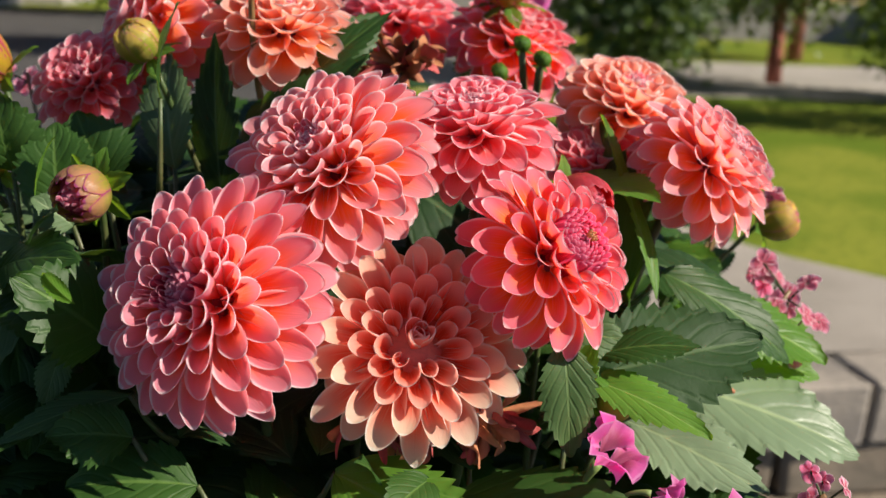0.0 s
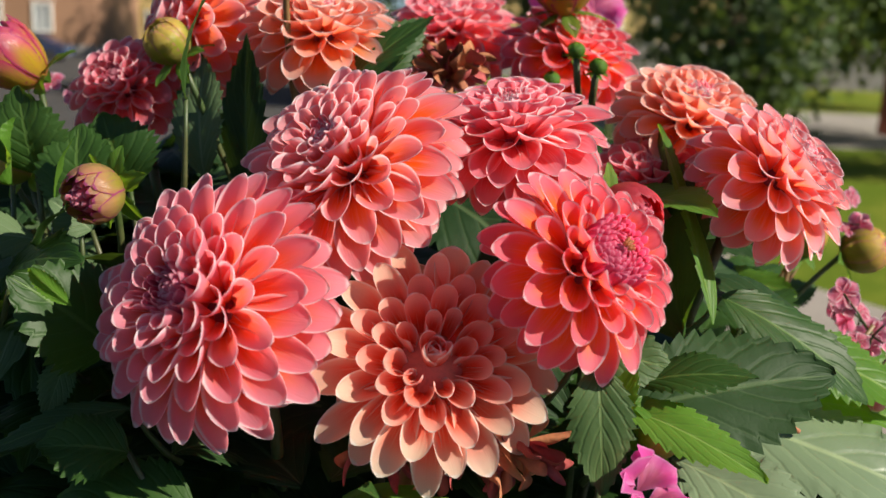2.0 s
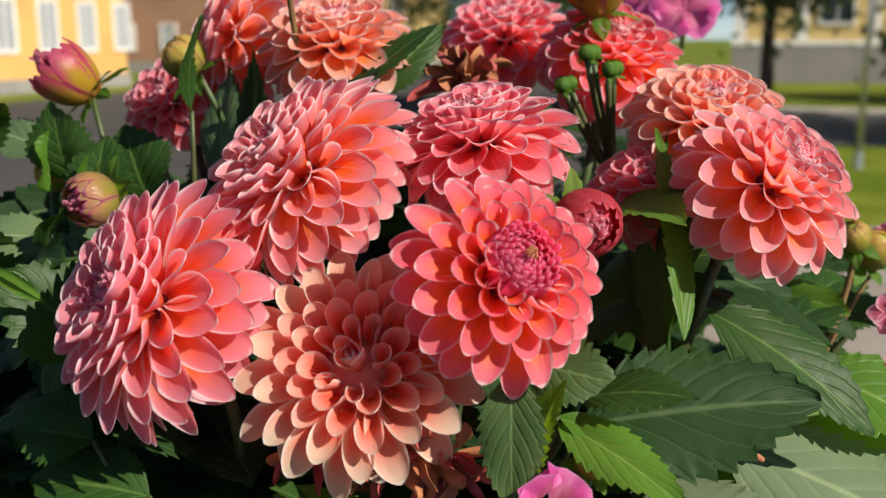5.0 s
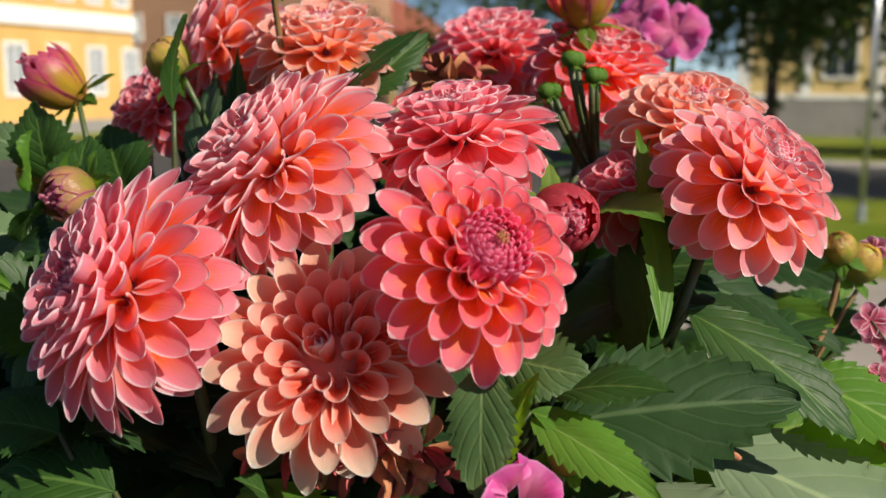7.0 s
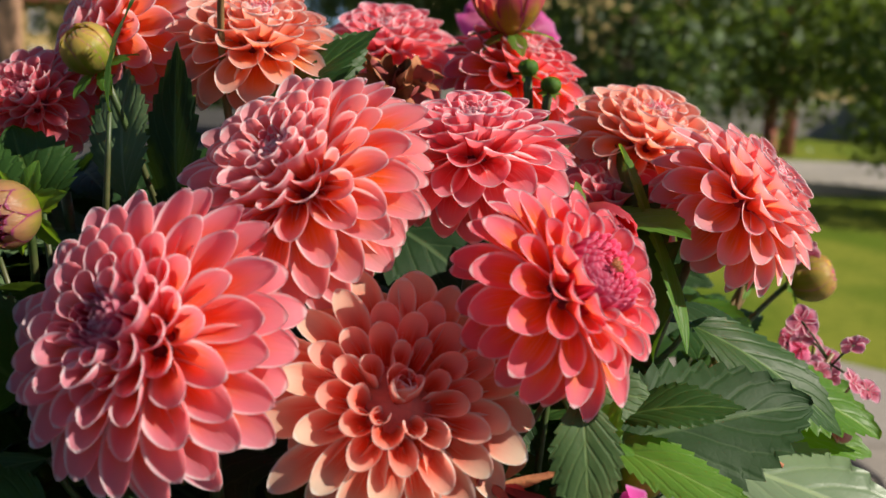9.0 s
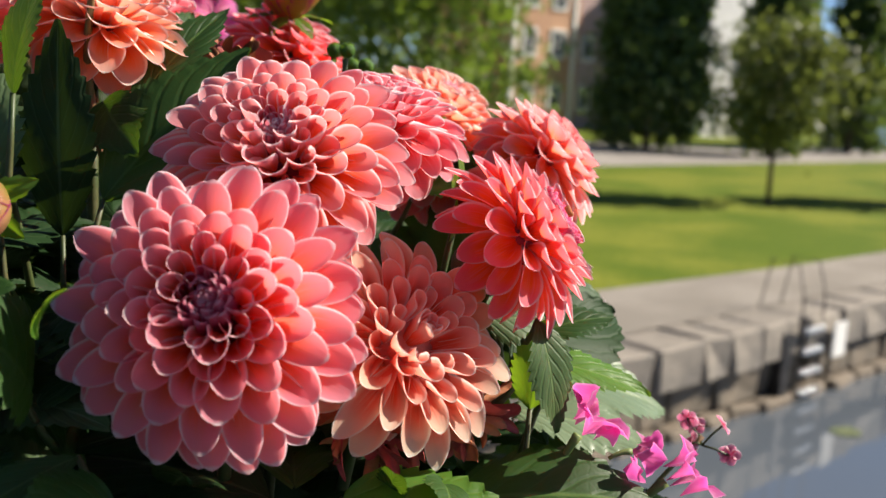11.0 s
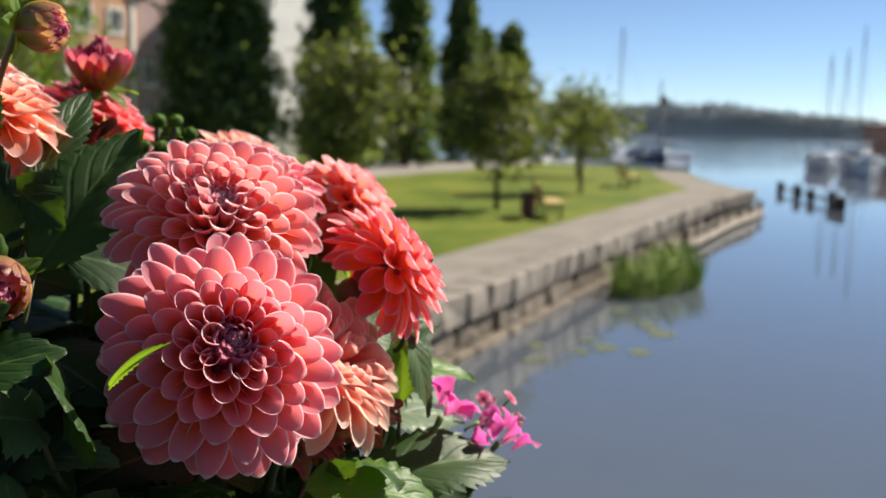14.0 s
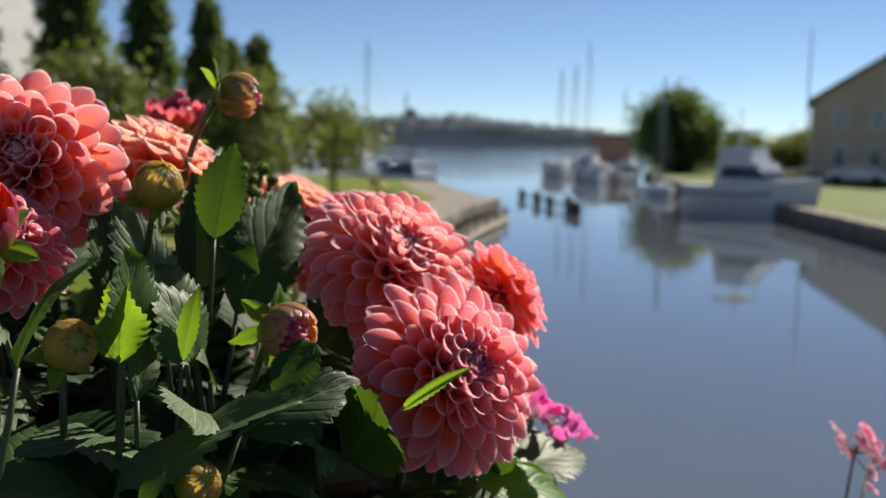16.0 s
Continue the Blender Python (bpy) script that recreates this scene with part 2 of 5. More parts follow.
M["brown"] = rough_mat("brown_plaster", (0.36, 0.20, 0.12), (0.30, 0.165, 0.10), 0.4, 0.9, 9, (0.26, 0.14, 0.085), 0.004)
M["orange"] = rough_mat("orange_brick", (0.50, 0.30, 0.19), (0.43, 0.25, 0.16), 0.6, 0.9, 14, (0.36, 0.15, 0.07), 0.006)
M["mauve"] = rough_mat("mauve_render", (0.42, 0.30, 0.29), (0.36, 0.26, 0.25), 0.5, 0.9, 10, (0.33, 0.23, 0.22), 0.004)
M["white"] = rough_mat("white_paint", (0.80, 0.79, 0.76), (0.72, 0.71, 0.68), 0.6, 0.6, 8, (0.66, 0.65, 0.62), 0.002)
M["grey"] = rough_mat("grey_plinth", (0.27, 0.255, 0.24), (0.22, 0.21, 0.20), 0.5, 0.9, 8, (0.18, 0.17, 0.16), 0.005)
M["salmon"] = rough_mat("salmon_boards", (0.56, 0.32, 0.24), (0.50, 0.28, 0.21), 0.5, 0.9, 8, (0.42, 0.23, 0.17), 0.004)
M["roof"] = rough_mat("dark_roof", (0.07, 0.065, 0.065), (0.10, 0.09, 0.09), 0.8, 0.7, 8, (0.05, 0.048, 0.048), 0.01)
M["roof_red"] = rough_mat("red_roof", (0.34, 0.10, 0.06), (0.27, 0.08, 0.05), 0.8, 0.8, 8, (0.20, 0.06, 0.04), 0.01)
M["tan"] = rough_mat("tan_render", (0.68, 0.50, 0.37), (0.60, 0.45, 0.34), 0.5, 0.9, 8, (0.30, 0.23, 0.16), 0.004)
M["bench"] = rough_mat("yellow_wood", (0.66, 0.52, 0.22), (0.58, 0.45, 0.19), 4, 0.6, 30, (0.48, 0.36, 0.15), 0.002)
M["iron"] = rough_mat("dark_iron", (0.03, 0.03, 0.032), (0.05, 0.048, 0.048), 5, 0.5, 30, (0.06, 0.04, 0.03), 0.001, 0.6)
M["steel"] = rough_mat("galvanised_steel", (0.62, 0.63, 0.64), (0.52, 0.53, 0.54), 6, 0.35, 30, (0.45, 0.45, 0.45), 0.0005, 0.9)
M["maroon"] = rough_mat("maroon_paint", (0.16, 0.05, 0.04), (0.12, 0.04, 0.03), 5, 0.6, 30, (0.09, 0.03, 0.025), 0.001)
M["hull"] = rough_mat("white_hull", (0.78, 0.79, 0.80), (0.72, 0.73, 0.75), 1.0, 0.25, 8, (0.66, 0.67, 0.69))
M["navy"] = rough_mat("blue_canvas", (0.03, 0.07, 0.18), (0.02, 0.05, 0.13), 2.0, 0.7, 14, (0.015, 0.04, 0.1))
M["timber"] = rough_mat("dark_timber", (0.055, 0.043, 0.032), (0.085, 0.065, 0.048), 3.0, 0.9, 20, (0.03, 0.024, 0.018), 0.01)
M["reed"] = rough_mat("reed_green", (0.16, 0.26, 0.02), (0.24, 0.32, 0.04), 3.0, 0.7, 20, (0.10, 0.16, 0.02))
M["car"] = rough_mat("dark_blue_paint", (0.02, 0.03, 0.07), (0.025, 0.035, 0.08), 2.0, 0.25, 30, (0.015, 0.02, 0.05))
M["tyre"] = rough_mat("tyre_rubber", (0.02, 0.02, 0.02), (0.03, 0.03, 0.03), 10, 0.9)
M["hazed_woods"] = rough_mat("far_woods_hazed", (0.44, 0.50, 0.53), (0.46, 0.52, 0.55), 0.02, 0.95, 0.2)
M["joint"] = rough_mat("dark_joint", (0.07, 0.063, 0.055), (0.05, 0.046, 0.04), 2.0, 0.95, 20)
M["timber_pale"] = rough_mat("grey_timber", (0.30, 0.26, 0.21), (0.22, 0.19, 0.155), 2.0, 0.9, 20, (0.15, 0.13, 0.105), 0.01)
M["bark_red"] = rough_mat("reddish_bark", (0.40, 0.13, 0.09), (0.30, 0.10, 0.07), 3, 0.95, 20, (0.09, 0.05, 0.035), 0.02)
M["mast"] = rough_mat("mast_grey", (0.30, 0.31, 0.33), (0.24, 0.25, 0.27), 1.0, 0.4, 10)
M["lily"] = rough_mat("lily_pad_green", (0.10, 0.13, 0.05), (0.14, 0.16, 0.07), 6.0, 0.5, 20)
M["concrete"] = rough_mat("concrete", (0.33, 0.31, 0.285), (0.27, 0.255, 0.235), 0.8, 0.9, 14, (0.2, 0.19, 0.175), 0.006)
M["terracotta"] = rough_mat("planter_green", (0.035, 0.05, 0.04), (0.05, 0.065, 0.05), 6, 0.6, 30)

for key in ("grass", "grass_south", "gravel", "asphalt", "paving", "soil"):
    M[key].node_tree.nodes["Principled BSDF"].inputs["Specular IOR Level"].default_value = 0.12

M["leaf_shaded"].node_tree.nodes["Principled BSDF"].inputs["Specular IOR Level"].default_value = 0.16

for key in ("bud_petal", "bud_yellow", "bud_pink"):
    M[key].node_tree.nodes["Principled BSDF"].inputs["Roughness"].default_value = 0.28
    M[key].node_tree.nodes["Principled BSDF"].inputs["Specular IOR Level"].default_value = 0.5


def foliage_material(name, a, b2, glow):
    m, n, l, b = material(name, 0.6)
    geo = n.new("ShaderNodeNewGeometry")
    col = mixcol(n, l, a, b2, geo.outputs["Random Per Island"])
    l.new(col, b.inputs["Base Color"])
    tr = n.new("ShaderNodeBsdfTranslucent")
    tr.inputs["Color"].default_value = (*glow, 1)
    mx = n.new("ShaderNodeMixShader")
    mx.inputs[0].default_value = 0.3
    l.new(b.outputs[0], mx.inputs[1]), l.new(tr.outputs[0], mx.inputs[2])
    l.new(mx.outputs[0], n["Material Output"].inputs["Surface"])
    return m


M["fol_dark"] = foliage_material("foliage_dark", (0.028, 0.054, 0.018), (0.070, 0.120, 0.032), (0.18, 0.27, 0.04))
M["fol_mid"] = foliage_material("foliage_mid", (0.045, 0.080, 0.014), (0.115, 0.17, 0.028), (0.26, 0.38, 0.04))
M["fol_olive"] = foliage_material("foliage_olive", (0.048, 0.066, 0.018), (0.108, 0.130, 0.036), (0.24, 0.29, 0.05))
M["fol_hazed"] = foliage_material("foliage_hazed", (0.38, 0.44, 0.46), (0.44, 0.50, 0.52), (0.15, 0.17, 0.17))

m, n, l, b = material("glass_dark", 0.05)
b.inputs["Base Color"].default_value = (0.03, 0.04, 0.05, 1)
b.inputs["Specular IOR Level"].default_value = 0.8
M["glass"] = m
m, n, l, b = material("window_pale", 0.15)
l.new(mixcol(n, l, (0.22, 0.24, 0.26), (0.36, 0.38, 0.40), noise_of(n, l, 1.0)), b.inputs["Base Color"])
M["pale_glass"] = m
m, n, l, b = material("water", 0.035)
nz = noise_of(n, l, 1.6, 4, "Object", (0.6, 1.0, 1))
l.new(mixcol(n, l, (0.090, 0.108, 0.134), (0.100, 0.116, 0.136), nz), b.inputs["Base Color"])
b.inputs["IOR"].default_value = 1.56
tc = n.new("ShaderNodeTexCoord")
sp = n.new("ShaderNodeSeparateXYZ")
l.new(tc.outputs["Object"], sp.inputs[0])
wave = bump(n, l, b, nz, 0.10, 0.03)
l.new(ramp(n, l, sp.outputs[0], 48.0, 130.0, 0.06, 0.9), wave.inputs["Strength"])
M["water"] = m


# ---- building blocks ----
def mesh_of(name, verts, faces, uvs=None, smooth=True, mat=None):
    me = bpy.data.meshes.new(name)
    me.from_pydata([tuple(v) for v in verts], [], faces)
    if uvs is not None:
        lay = me.uv_layers.new(name="UVMap")
        idx = np.empty(len(me.loops), dtype=np.int32)
        me.loops.foreach_get("vertex_index", idx)
        lay.data.foreach_set("uv", np.asarray(uvs, dtype=np.float32)[idx].ravel())
    if smooth:
        me.polygons.foreach_set("use_smooth", [True] * len(me.polygons))
    if mat:
        me.materials.append(mat)
    me.update()
    return me


def child(ob, parent):
    """Puts ob, built in the world's coordinates, under parent."""
    ob.parent = parent
    ob.matrix_parent_inverse = parent.matrix_basis.inverted() if parent.parent is None else (parent.parent.matrix_basis @ parent.matrix_parent_inverse @ parent.matrix_basis).inverted()
    return ob


def part(name, bm, mat, parent=None, label="", smooth=False):
    me = bpy.data.meshes.new(name)
    bmesh.ops.recalc_face_normals(bm, faces=bm.faces)
    bm.to_mesh(me)
    bm.free()
    me.materials.append(mat)
    if smooth:
        me.polygons.foreach_set("use_smooth", [True] * len(me.polygons))
    ob = new(name, me)
    if parent is not None:
        child(ob, parent)
    if label:
        tagged(ob, label)
    return ob


def empty(name, m, label, category, group="", kind=""):
    ob = new(name)
    ob.empty_display_size = 0.01
    ob.matrix_basis = m
    return tagged(ob, label, category, group, kind)


def box(bm, m, sx, sy, sz, bevel=0.0):
    """A box with its foot's middle at the origin of m."""
    made = bmesh.ops.create_cube(bm, size=1.0, matrix=m @ Matrix.Translation((0, 0, sz / 2)) @ Matrix.Diagonal((sx, sy, sz, 1)))
    if bevel:
        edges = list({e for v in made["verts"] for e in v.link_edges})
        bmesh.ops.bevel(bm, geom=edges, offset=bevel, segments=2, affect="EDGES")
    return bm


def tube(points, radii, sides=8):
    """A bmesh tube along points, closed at the ends."""
    bm = bmesh.new()
    rings = []
    pts = [Vector(p) for p in points]
    for i, p in enumerate(pts):
        d = (pts[min(i + 1, len(pts) - 1)] - pts[max(i - 1, 0)]).normalized()
        a = d.cross(Vector((0.3, 0.9, 0.2))).normalized()
        c = d.cross(a)
        r = radii[i] if hasattr(radii, "__len__") else radii
        rings.append([bm.verts.new(p + r * (math.cos(k * 2 * math.pi / sides) * a + math.sin(k * 2 * math.pi / sides) * c)) for k in range(sides)])
    for r0, r1 in zip(rings, rings[1:]):
        for k in range(sides):
            bm.faces.new((r0[k], r0[(k + 1) % sides], r1[(k + 1) % sides], r1[k]))
    bm.faces.new(rings[0][::-1]), bm.faces.new(rings[-1])
    return bm


def arc_points(a, b, bulge, count=8):
    """Points from a to b along a quadratic arc that passes by the offset bulge in its middle."""
    a, b, k = Vector(a), Vector(b), Vector(bulge)
    c = (a + b) / 2 + 2 * k
    return [(1 - t) ** 2 * a + 2 * t * (1 - t) * c + t * t * b for t in (i / (count - 1) for i in range(count))]


def aimed(p, axis, spin=0.0):
    """A pose at p whose z looks along axis."""
    return Matrix.Translation(p) @ Vector(axis).to_track_quat("Z", "Y").to_matrix().to_4x4() @ Matrix.Rotation(spin, 4, "Z")


# ---- dahlias ----
ROOT = Vector((-0.03, 0.50, 3.05))


def petal_mesh(name, length, half, cup0, cup1, bend, mat, wave=0.0, seed=0, curl=0.5, foot=0.34, wide_at=0.55, lip=0.10):
    """A spoon-shaped petal: foot at the origin, tip along y, hollow side towards z; its tip curls up by curl, its margin is raised by lip."""
    rng = random.Random(seed)
    nu, nv = 10, 13
    verts, uvs, faces = [], [], []
    y = z = last = 0.0
    ph = rng.uniform(0, 6.28)
    side = rng.uniform(-0.10, 0.10)
    for j in range(nv + 1):
        v = 1 - (1 - j / nv) ** 1.6
        if j:
            vm = (v + last) / 2
            th = bend * vm - curl * max(0.0, (vm - 0.55) / 0.45) ** 1.5
            y += length * (v - last) * math.cos(th)
            z -= length * (v - last) * math.sin(th)
        last = v
        if v < wide_at:
            f = foot + (1 - foot) * math.sin(math.pi / 2 * v / wide_at) ** 1.1
        else:
            s = (v - wide_at) / (1 - wide_at)
            f = max(0.0003, 1 - s ** 1.85) ** 0.64
        w = half * (f if v < wide_at else 1.0)
        a = max(cup0 * (1 - v) + cup1 * v, 0.08)
        part_arc = 1.0 if v < wide_at else f
        for i in range(nu + 1):
            u = math.sin(math.pi / 2 * (2 * i / nu - 1))
            x = w / a * math.sin(a * part_arc * u) + side * length * v * v * 0.5
            h = w / a * (1 - math.cos(a * part_arc * u))
            h += wave * half * math.sin(6 * v + ph + 2.0 * u) * abs(u) * v * part_arc
            h += lip * half * max(0.0, (abs(u) - 0.75) / 0.25) ** 2 * min(1.0, v * 2.5)
            h += 0.035 * w * part_arc * math.cos(4.0 * math.pi * u) * (1 - abs(u))
            verts.append((x, y, z + h))
            uvs.append((0.5 + 0.5 * u, v))
    for j in range(nv):
        for i in range(nu):
            k = j * (nu + 1) + i
            faces.append((k, k + 1, k + nu + 2, k + nu + 1))
    return mesh_of(name, verts, faces, uvs, True, mat)


SETS = {}
STAGES = 12


def smooth01(a, b, x):
    t = min(1.0, max(0.0, (x - a) / (b - a)))
    return t * t * (3 - 2 * t)


def bent(x, xs, ys):
    """The value at x of the broken line through (xs, ys)."""
    return float(np.interp(x, xs, ys))


def petal_frame(phi, h, back):
    """Foot, tilt and length of the petal whose tip stands phi degrees from the flower's axis; behind the rim the ball closes by back."""
    a = radians(phi)
    tip = Vector((math.sin(a), 0, (h if phi < 90 else back) * math.cos(a)))
    tilt = radians(bent(phi, (0, 15, 30, 45, 60, 75, 90, 110, 140), (86, 74, 54, 36, 20, 6, -7, -25, -52)))
    length = bent(phi, (0, 16, 30, 50, 75), (0.26, 0.36, 0.48, 0.58, 0.66))
    return tip - length * Vector((math.cos(tilt), 0, math.sin(tilt))), tilt, length


def petal_set(tint, h, flat, reach, wide, back, core):
    """Petals of a flower of radius 1: twelve stages from the rolled inner ones to the open rim, three kinds of each."""
    key = (tint, h, flat, reach, wide, back, core)
    if key in SETS:
        return SETS[key]
    out = []
    for k in range(STAGES):
        phi = reach * (k + 0.5) / STAGES
        shade = "cream_inner" if tint == "cream" and phi < 44 else tint
        row = []
        for j in range(3):
            half = wide * bent(phi, (8, 16, 22, 30, 45, 60, 90), (0.14, 0.165, 0.180, 0.178, 0.162, 0.160, 0.160))
            length = petal_frame(phi, h, back)[2]
            cup0 = bent(phi, (15, 40, 90), (2.4, 1.8, 1.3)) * flat
            cup1 = bent(phi, (10, 16, 22, 30, 45, 60, 90), (2.6, 2.4, 1.9, 1.45, 1.0, 0.75, 0.55)) * flat
            curl = bent(phi, (15, 30, 60, 100), (0.05, 0.12, 0.10, -0.10))
            blunt = bent(phi, (16, 30, 60), (0.80, 0.70, 0.60))
            row.append(petal_mesh("petal", length * (1, 0.95, 1.05)[j], half * (1, 1.07, 0.93)[j], cup0, cup1, 0.20 * min(1, phi / 90), M[shade], 0.03 + 0.05 * min(1, phi / 90), k * 3 + j, curl, 0.34, blunt, 0.05))
        out.append(row)
    if core == "cream":
        heart = [petal_mesh("floret", (0.50, 0.46, 0.40, 0.36)[j], (0.13, 0.12, 0.10, 0.09)[j], 1.9, 1.5, -0.2, M["cream_inner"], 0.06, 90 + j, 0.3, 0.5) for j in range(4)]
    else:
        heart = [petal_mesh("floret", (0.34, 0.32, 0.30, 0.26)[j], (0.098, 0.082, 0.064, 0.046)[j], 2.2, 2.3, -0.20 - 0.2 * j, M[core], 0.02, 90 + j, 0.3 + 0.1 * j, 0.7) for j in range(4)]
    SETS[key] = (out, heart)
    return SETS[key]


def petal_matrix(turn, base, tilt, roll, size):
    y_ax = Vector((math.cos(tilt), 0, math.sin(tilt)))
    z_ax = Vector((-math.sin(tilt), 0, math.cos(tilt)))
    rot = Matrix((y_ax.cross(z_ax), y_ax, z_ax)).transposed().to_4x4()
    return Matrix.Rotation(turn, 4, "Z") @ Matrix.Translation(base) @ rot @ Matrix.Rotation(roll, 4, "Y") @ Matrix.Scale(size, 4)


def dahlia(centre, axis, radius, tint, label, count=112, h=0.58, flat=1.0, reach=138.0, seed=1, inner=16.0, power=0.50, heart=46, wide=1.0, spread=0.23, back=0.80, core="core", stem=True):
    """A dahlia: its heart looks along axis; petals spiral out from the heart by the golden angle and close the ball behind."""
    rng = random.Random(seed)
    pose_m = aimed(centre, axis, rng.uniform(0, 6.28)) @ Matrix.Scale(radius, 4)
    head = empty("dahlia_flower", pose_m, label, "flower", "dahlias in the planter")
    meshes, florets = petal_set(tint, h, flat, reach, wide, back, core)
    rin = math.sin(radians(inner))
    for i in range(count):
        s = (i + 0.5) / count
        if s < power:
            phi = math.degrees(math.asin(rin + (0.95 - rin) * s / power))
        else:
            phi = 72 + (reach - 72) * (s - power) / (1 - power)
        phi = min(reach - 0.01, phi * rng.uniform(0.985, 1.015))
        base, tilt, _ = petal_frame(phi, h, back)
        ob = new("petal", rng.choice(meshes[int(phi / reach * STAGES)]))
        ob.parent = head
        ob.matrix_basis = petal_matrix(i * 2.399963 + rng.uniform(-0.06, 0.06), base, tilt + rng.uniform(-0.06, 0.06), rng.uniform(-0.14, 0.14), rng.uniform(0.95, 1.05))
    for i in range(heart):
        s = (i + 0.5) / heart
        r = spread * math.sqrt(s)
        k = 3 - min(3, int(s * 4))
        ob = new("floret", florets[k])
        ob.parent = head
        size = rng.uniform(0.93, 1.07) * (1.0 if core == "cream" else (spread / 0.25) ** 0.5 * (46 / heart) ** 0.3)
        top = h * (0.80 if core == "cream" else 0.97 - 0.06 * s) - 0.03 * (1 - s) + 0.012 * rng.uniform(-1, 1)
        lean = math.pi / 2 - (0.35 if core == "cream" else 0.10) * math.sqrt(s)
        long = (0.34, 0.32, 0.30, 0.26)[k] * size
        base = Vector((r - long * math.cos(lean), 0, top - long))
        ob.matrix_basis = petal_matrix(i * 2.399963, base, lean, rng.uniform(-0.1, 0.1), size)
    bm = bmesh.new()
    unit = aimed(centre, axis)
    bmesh.ops.create_uvsphere(bm, u_segments=14, v_segments=8, radius=radius, matrix=unit @ Matrix.Translation((0, 0, (h * 0.25 - 0.22) * radius)) @ Matrix.Diagonal((0.34, 0.34, 0.17, 1) if core == "cream" else (0.30, 0.30, 0.12 + h * 0.50, 1)))
    part("receptacle", bm, M["cream_solid" if core == "cream" else "core_solid"], head, "red heart below the petals", True)
    if core == "core_magenta":
        bm = bmesh.new()
        for k in range(12):
            q = 0.016 * math.sqrt(k)
            bmesh.ops.create_uvsphere(bm, u_segments=8, v_segments=6, radius=radius, matrix=unit @ Matrix.Translation((q * radius * math.cos(k * 2.4), q * radius * math.sin(k * 2.4), (h * 0.965) * radius)) @ Matrix.Diagonal((0.014, 0.014, 0.03, 1)))
        part("eye", bm, M["bud_yellow"], head, "yellow green eye of unopened florets", True)
    bm = bmesh.new()
    bmesh.ops.create_uvsphere(bm, u_segments=14, v_segments=8, radius=0.22 * radius, matrix=unit @ Matrix.Translation((0, 0, -0.52 * radius)))
    part("calyx", bm, M["stem"], head, "green calyx behind the petals", True)
    if stem:
        a = Vector(centre) - Vector(axis).normalized() * 0.5 * radius
        foot = ROOT + Vector((centre[0] * 0.6, (centre[1] - 0.5) * 0.6, 0))
        part("stem", tube(arc_points(a, foot, -Vector(axis).normalized() * 0.02, 9), [0.0028] * 9), M["stem"], head, smooth=True)
    return head


# ---- the setting: water, banks, bridge ----
def sheet(name, pts, z, mat, label, category="", cuts=0, thick=0.0):
    bm = bmesh.new()
    f = bm.faces.new([bm.verts.new((x, y, z)) for x, y in pts])
    if thick:
        ext = bmesh.ops.extrude_face_region(bm, geom=[f])
        bmesh.ops.translate(bm, verts=[v for v in ext["geom"] if isinstance(v, bmesh.types.BMVert)], vec=(0, 0, -thick))
    ob = part(name, bm, mat)
    return tagged(ob, label, category, kind="structure")


def quay_y(x):
    return 6.0 + 0.168 * x if x < 34 else 11.712 + 0.08 * (x - 34)


sheet("water", [(-3000, -3000), (3000, -3000), (3000, 3000), (-3000, 3000)], 0.0, M["water"], "calm dark blue canal and bay water", "water")
LEFT = [(-400, quay_y(-8) + 0.4), (-8, quay_y(-8) + 0.4), (34, quay_y(34) + 0.4), (41.4, quay_y(41.4) + 0.4), (47, 16), (56, 20.5), (58, 26), (58, 40), (80, 66), (140, 120), (140, 420), (-400, 420)]
sheet("ground", LEFT, 1.0, M["grass"], "mown green lawn beside the canal", "lawn", thick=2.4)
RIGHT = [(-400, -12), (10, -11.2), (33.5, -4.0), (41, -1.7), (62, 4.6), (88, 12.0), (120, 16), (160, 17), (200, -30), (200, -300), (-400, -300)]
sheet("ground_south", RIGHT, 0.75, M["grass_south"], "green grass bank across the canal", "lawn", thick=2.0)
sheet("path", [(x, quay_y(x) + 0.30) for x in (-8, 34, 41.2)] + [(46.8, 16.2), (55.6, 20.5), (54.6, 22.0), (46.0, 18.0), (39.5, 14.3), (33, quay_y(33) + 1.7), (12, 9.75), (7.8, 9.25), (4.4, 8.6), (3.5, 9.45), (2.6, 10.8), (1.6, 14.0), (-2.5, 14.0), (-8, quay_y(-8) + 1.7)], 1.006, M["gravel"], "pale gravel path along the quay wall", "path")
sheet("path_south", [(20, -8.4), (41, -1.5), (62, 4.8), (62, 4.1), (41, -2.2), (20, -9.1)], 0.757, M["gravel"], "pale path on the far quay", "path")
sheet("pavement", [(-12, 24), (20, 25), (70, 32), (70, 35), (20, 37), (-12, 37)], 1.006, M["paving"], "pale grey paved street behind the lawn", "street")
sheet("road", [(-26, 7), (-4.5, 7), (-5.5, 62), (-29, 62)], 1.012, M["asphalt"], "dark grey asphalt road", "road")

# bridge deck with its ramp down to the road
bm = bmesh.new()
prof = [(-16, 2.05), (7.0, 2.05), (30, 1.03), (30, 0.6), (7.0, 1.55), (-16, 1.55)]
a = [bm.verts.new((0.55 - 0.168 * y, y, z)) for y, z in prof]
c = [bm.verts.new((-8.5 - 0.168 * y, y, z)) for y, z in prof]
bm.faces.new(a), bm.faces.new(c[::-1])
for i in range(6):
    bm.faces.new((a[i], c[i], c[(i + 1) % 6], a[(i + 1) % 6]))
tagged(part("bridge_deck", bm, M["asphalt"]), "grey asphalt bridge deck over the canal", "bridge", kind="structure")


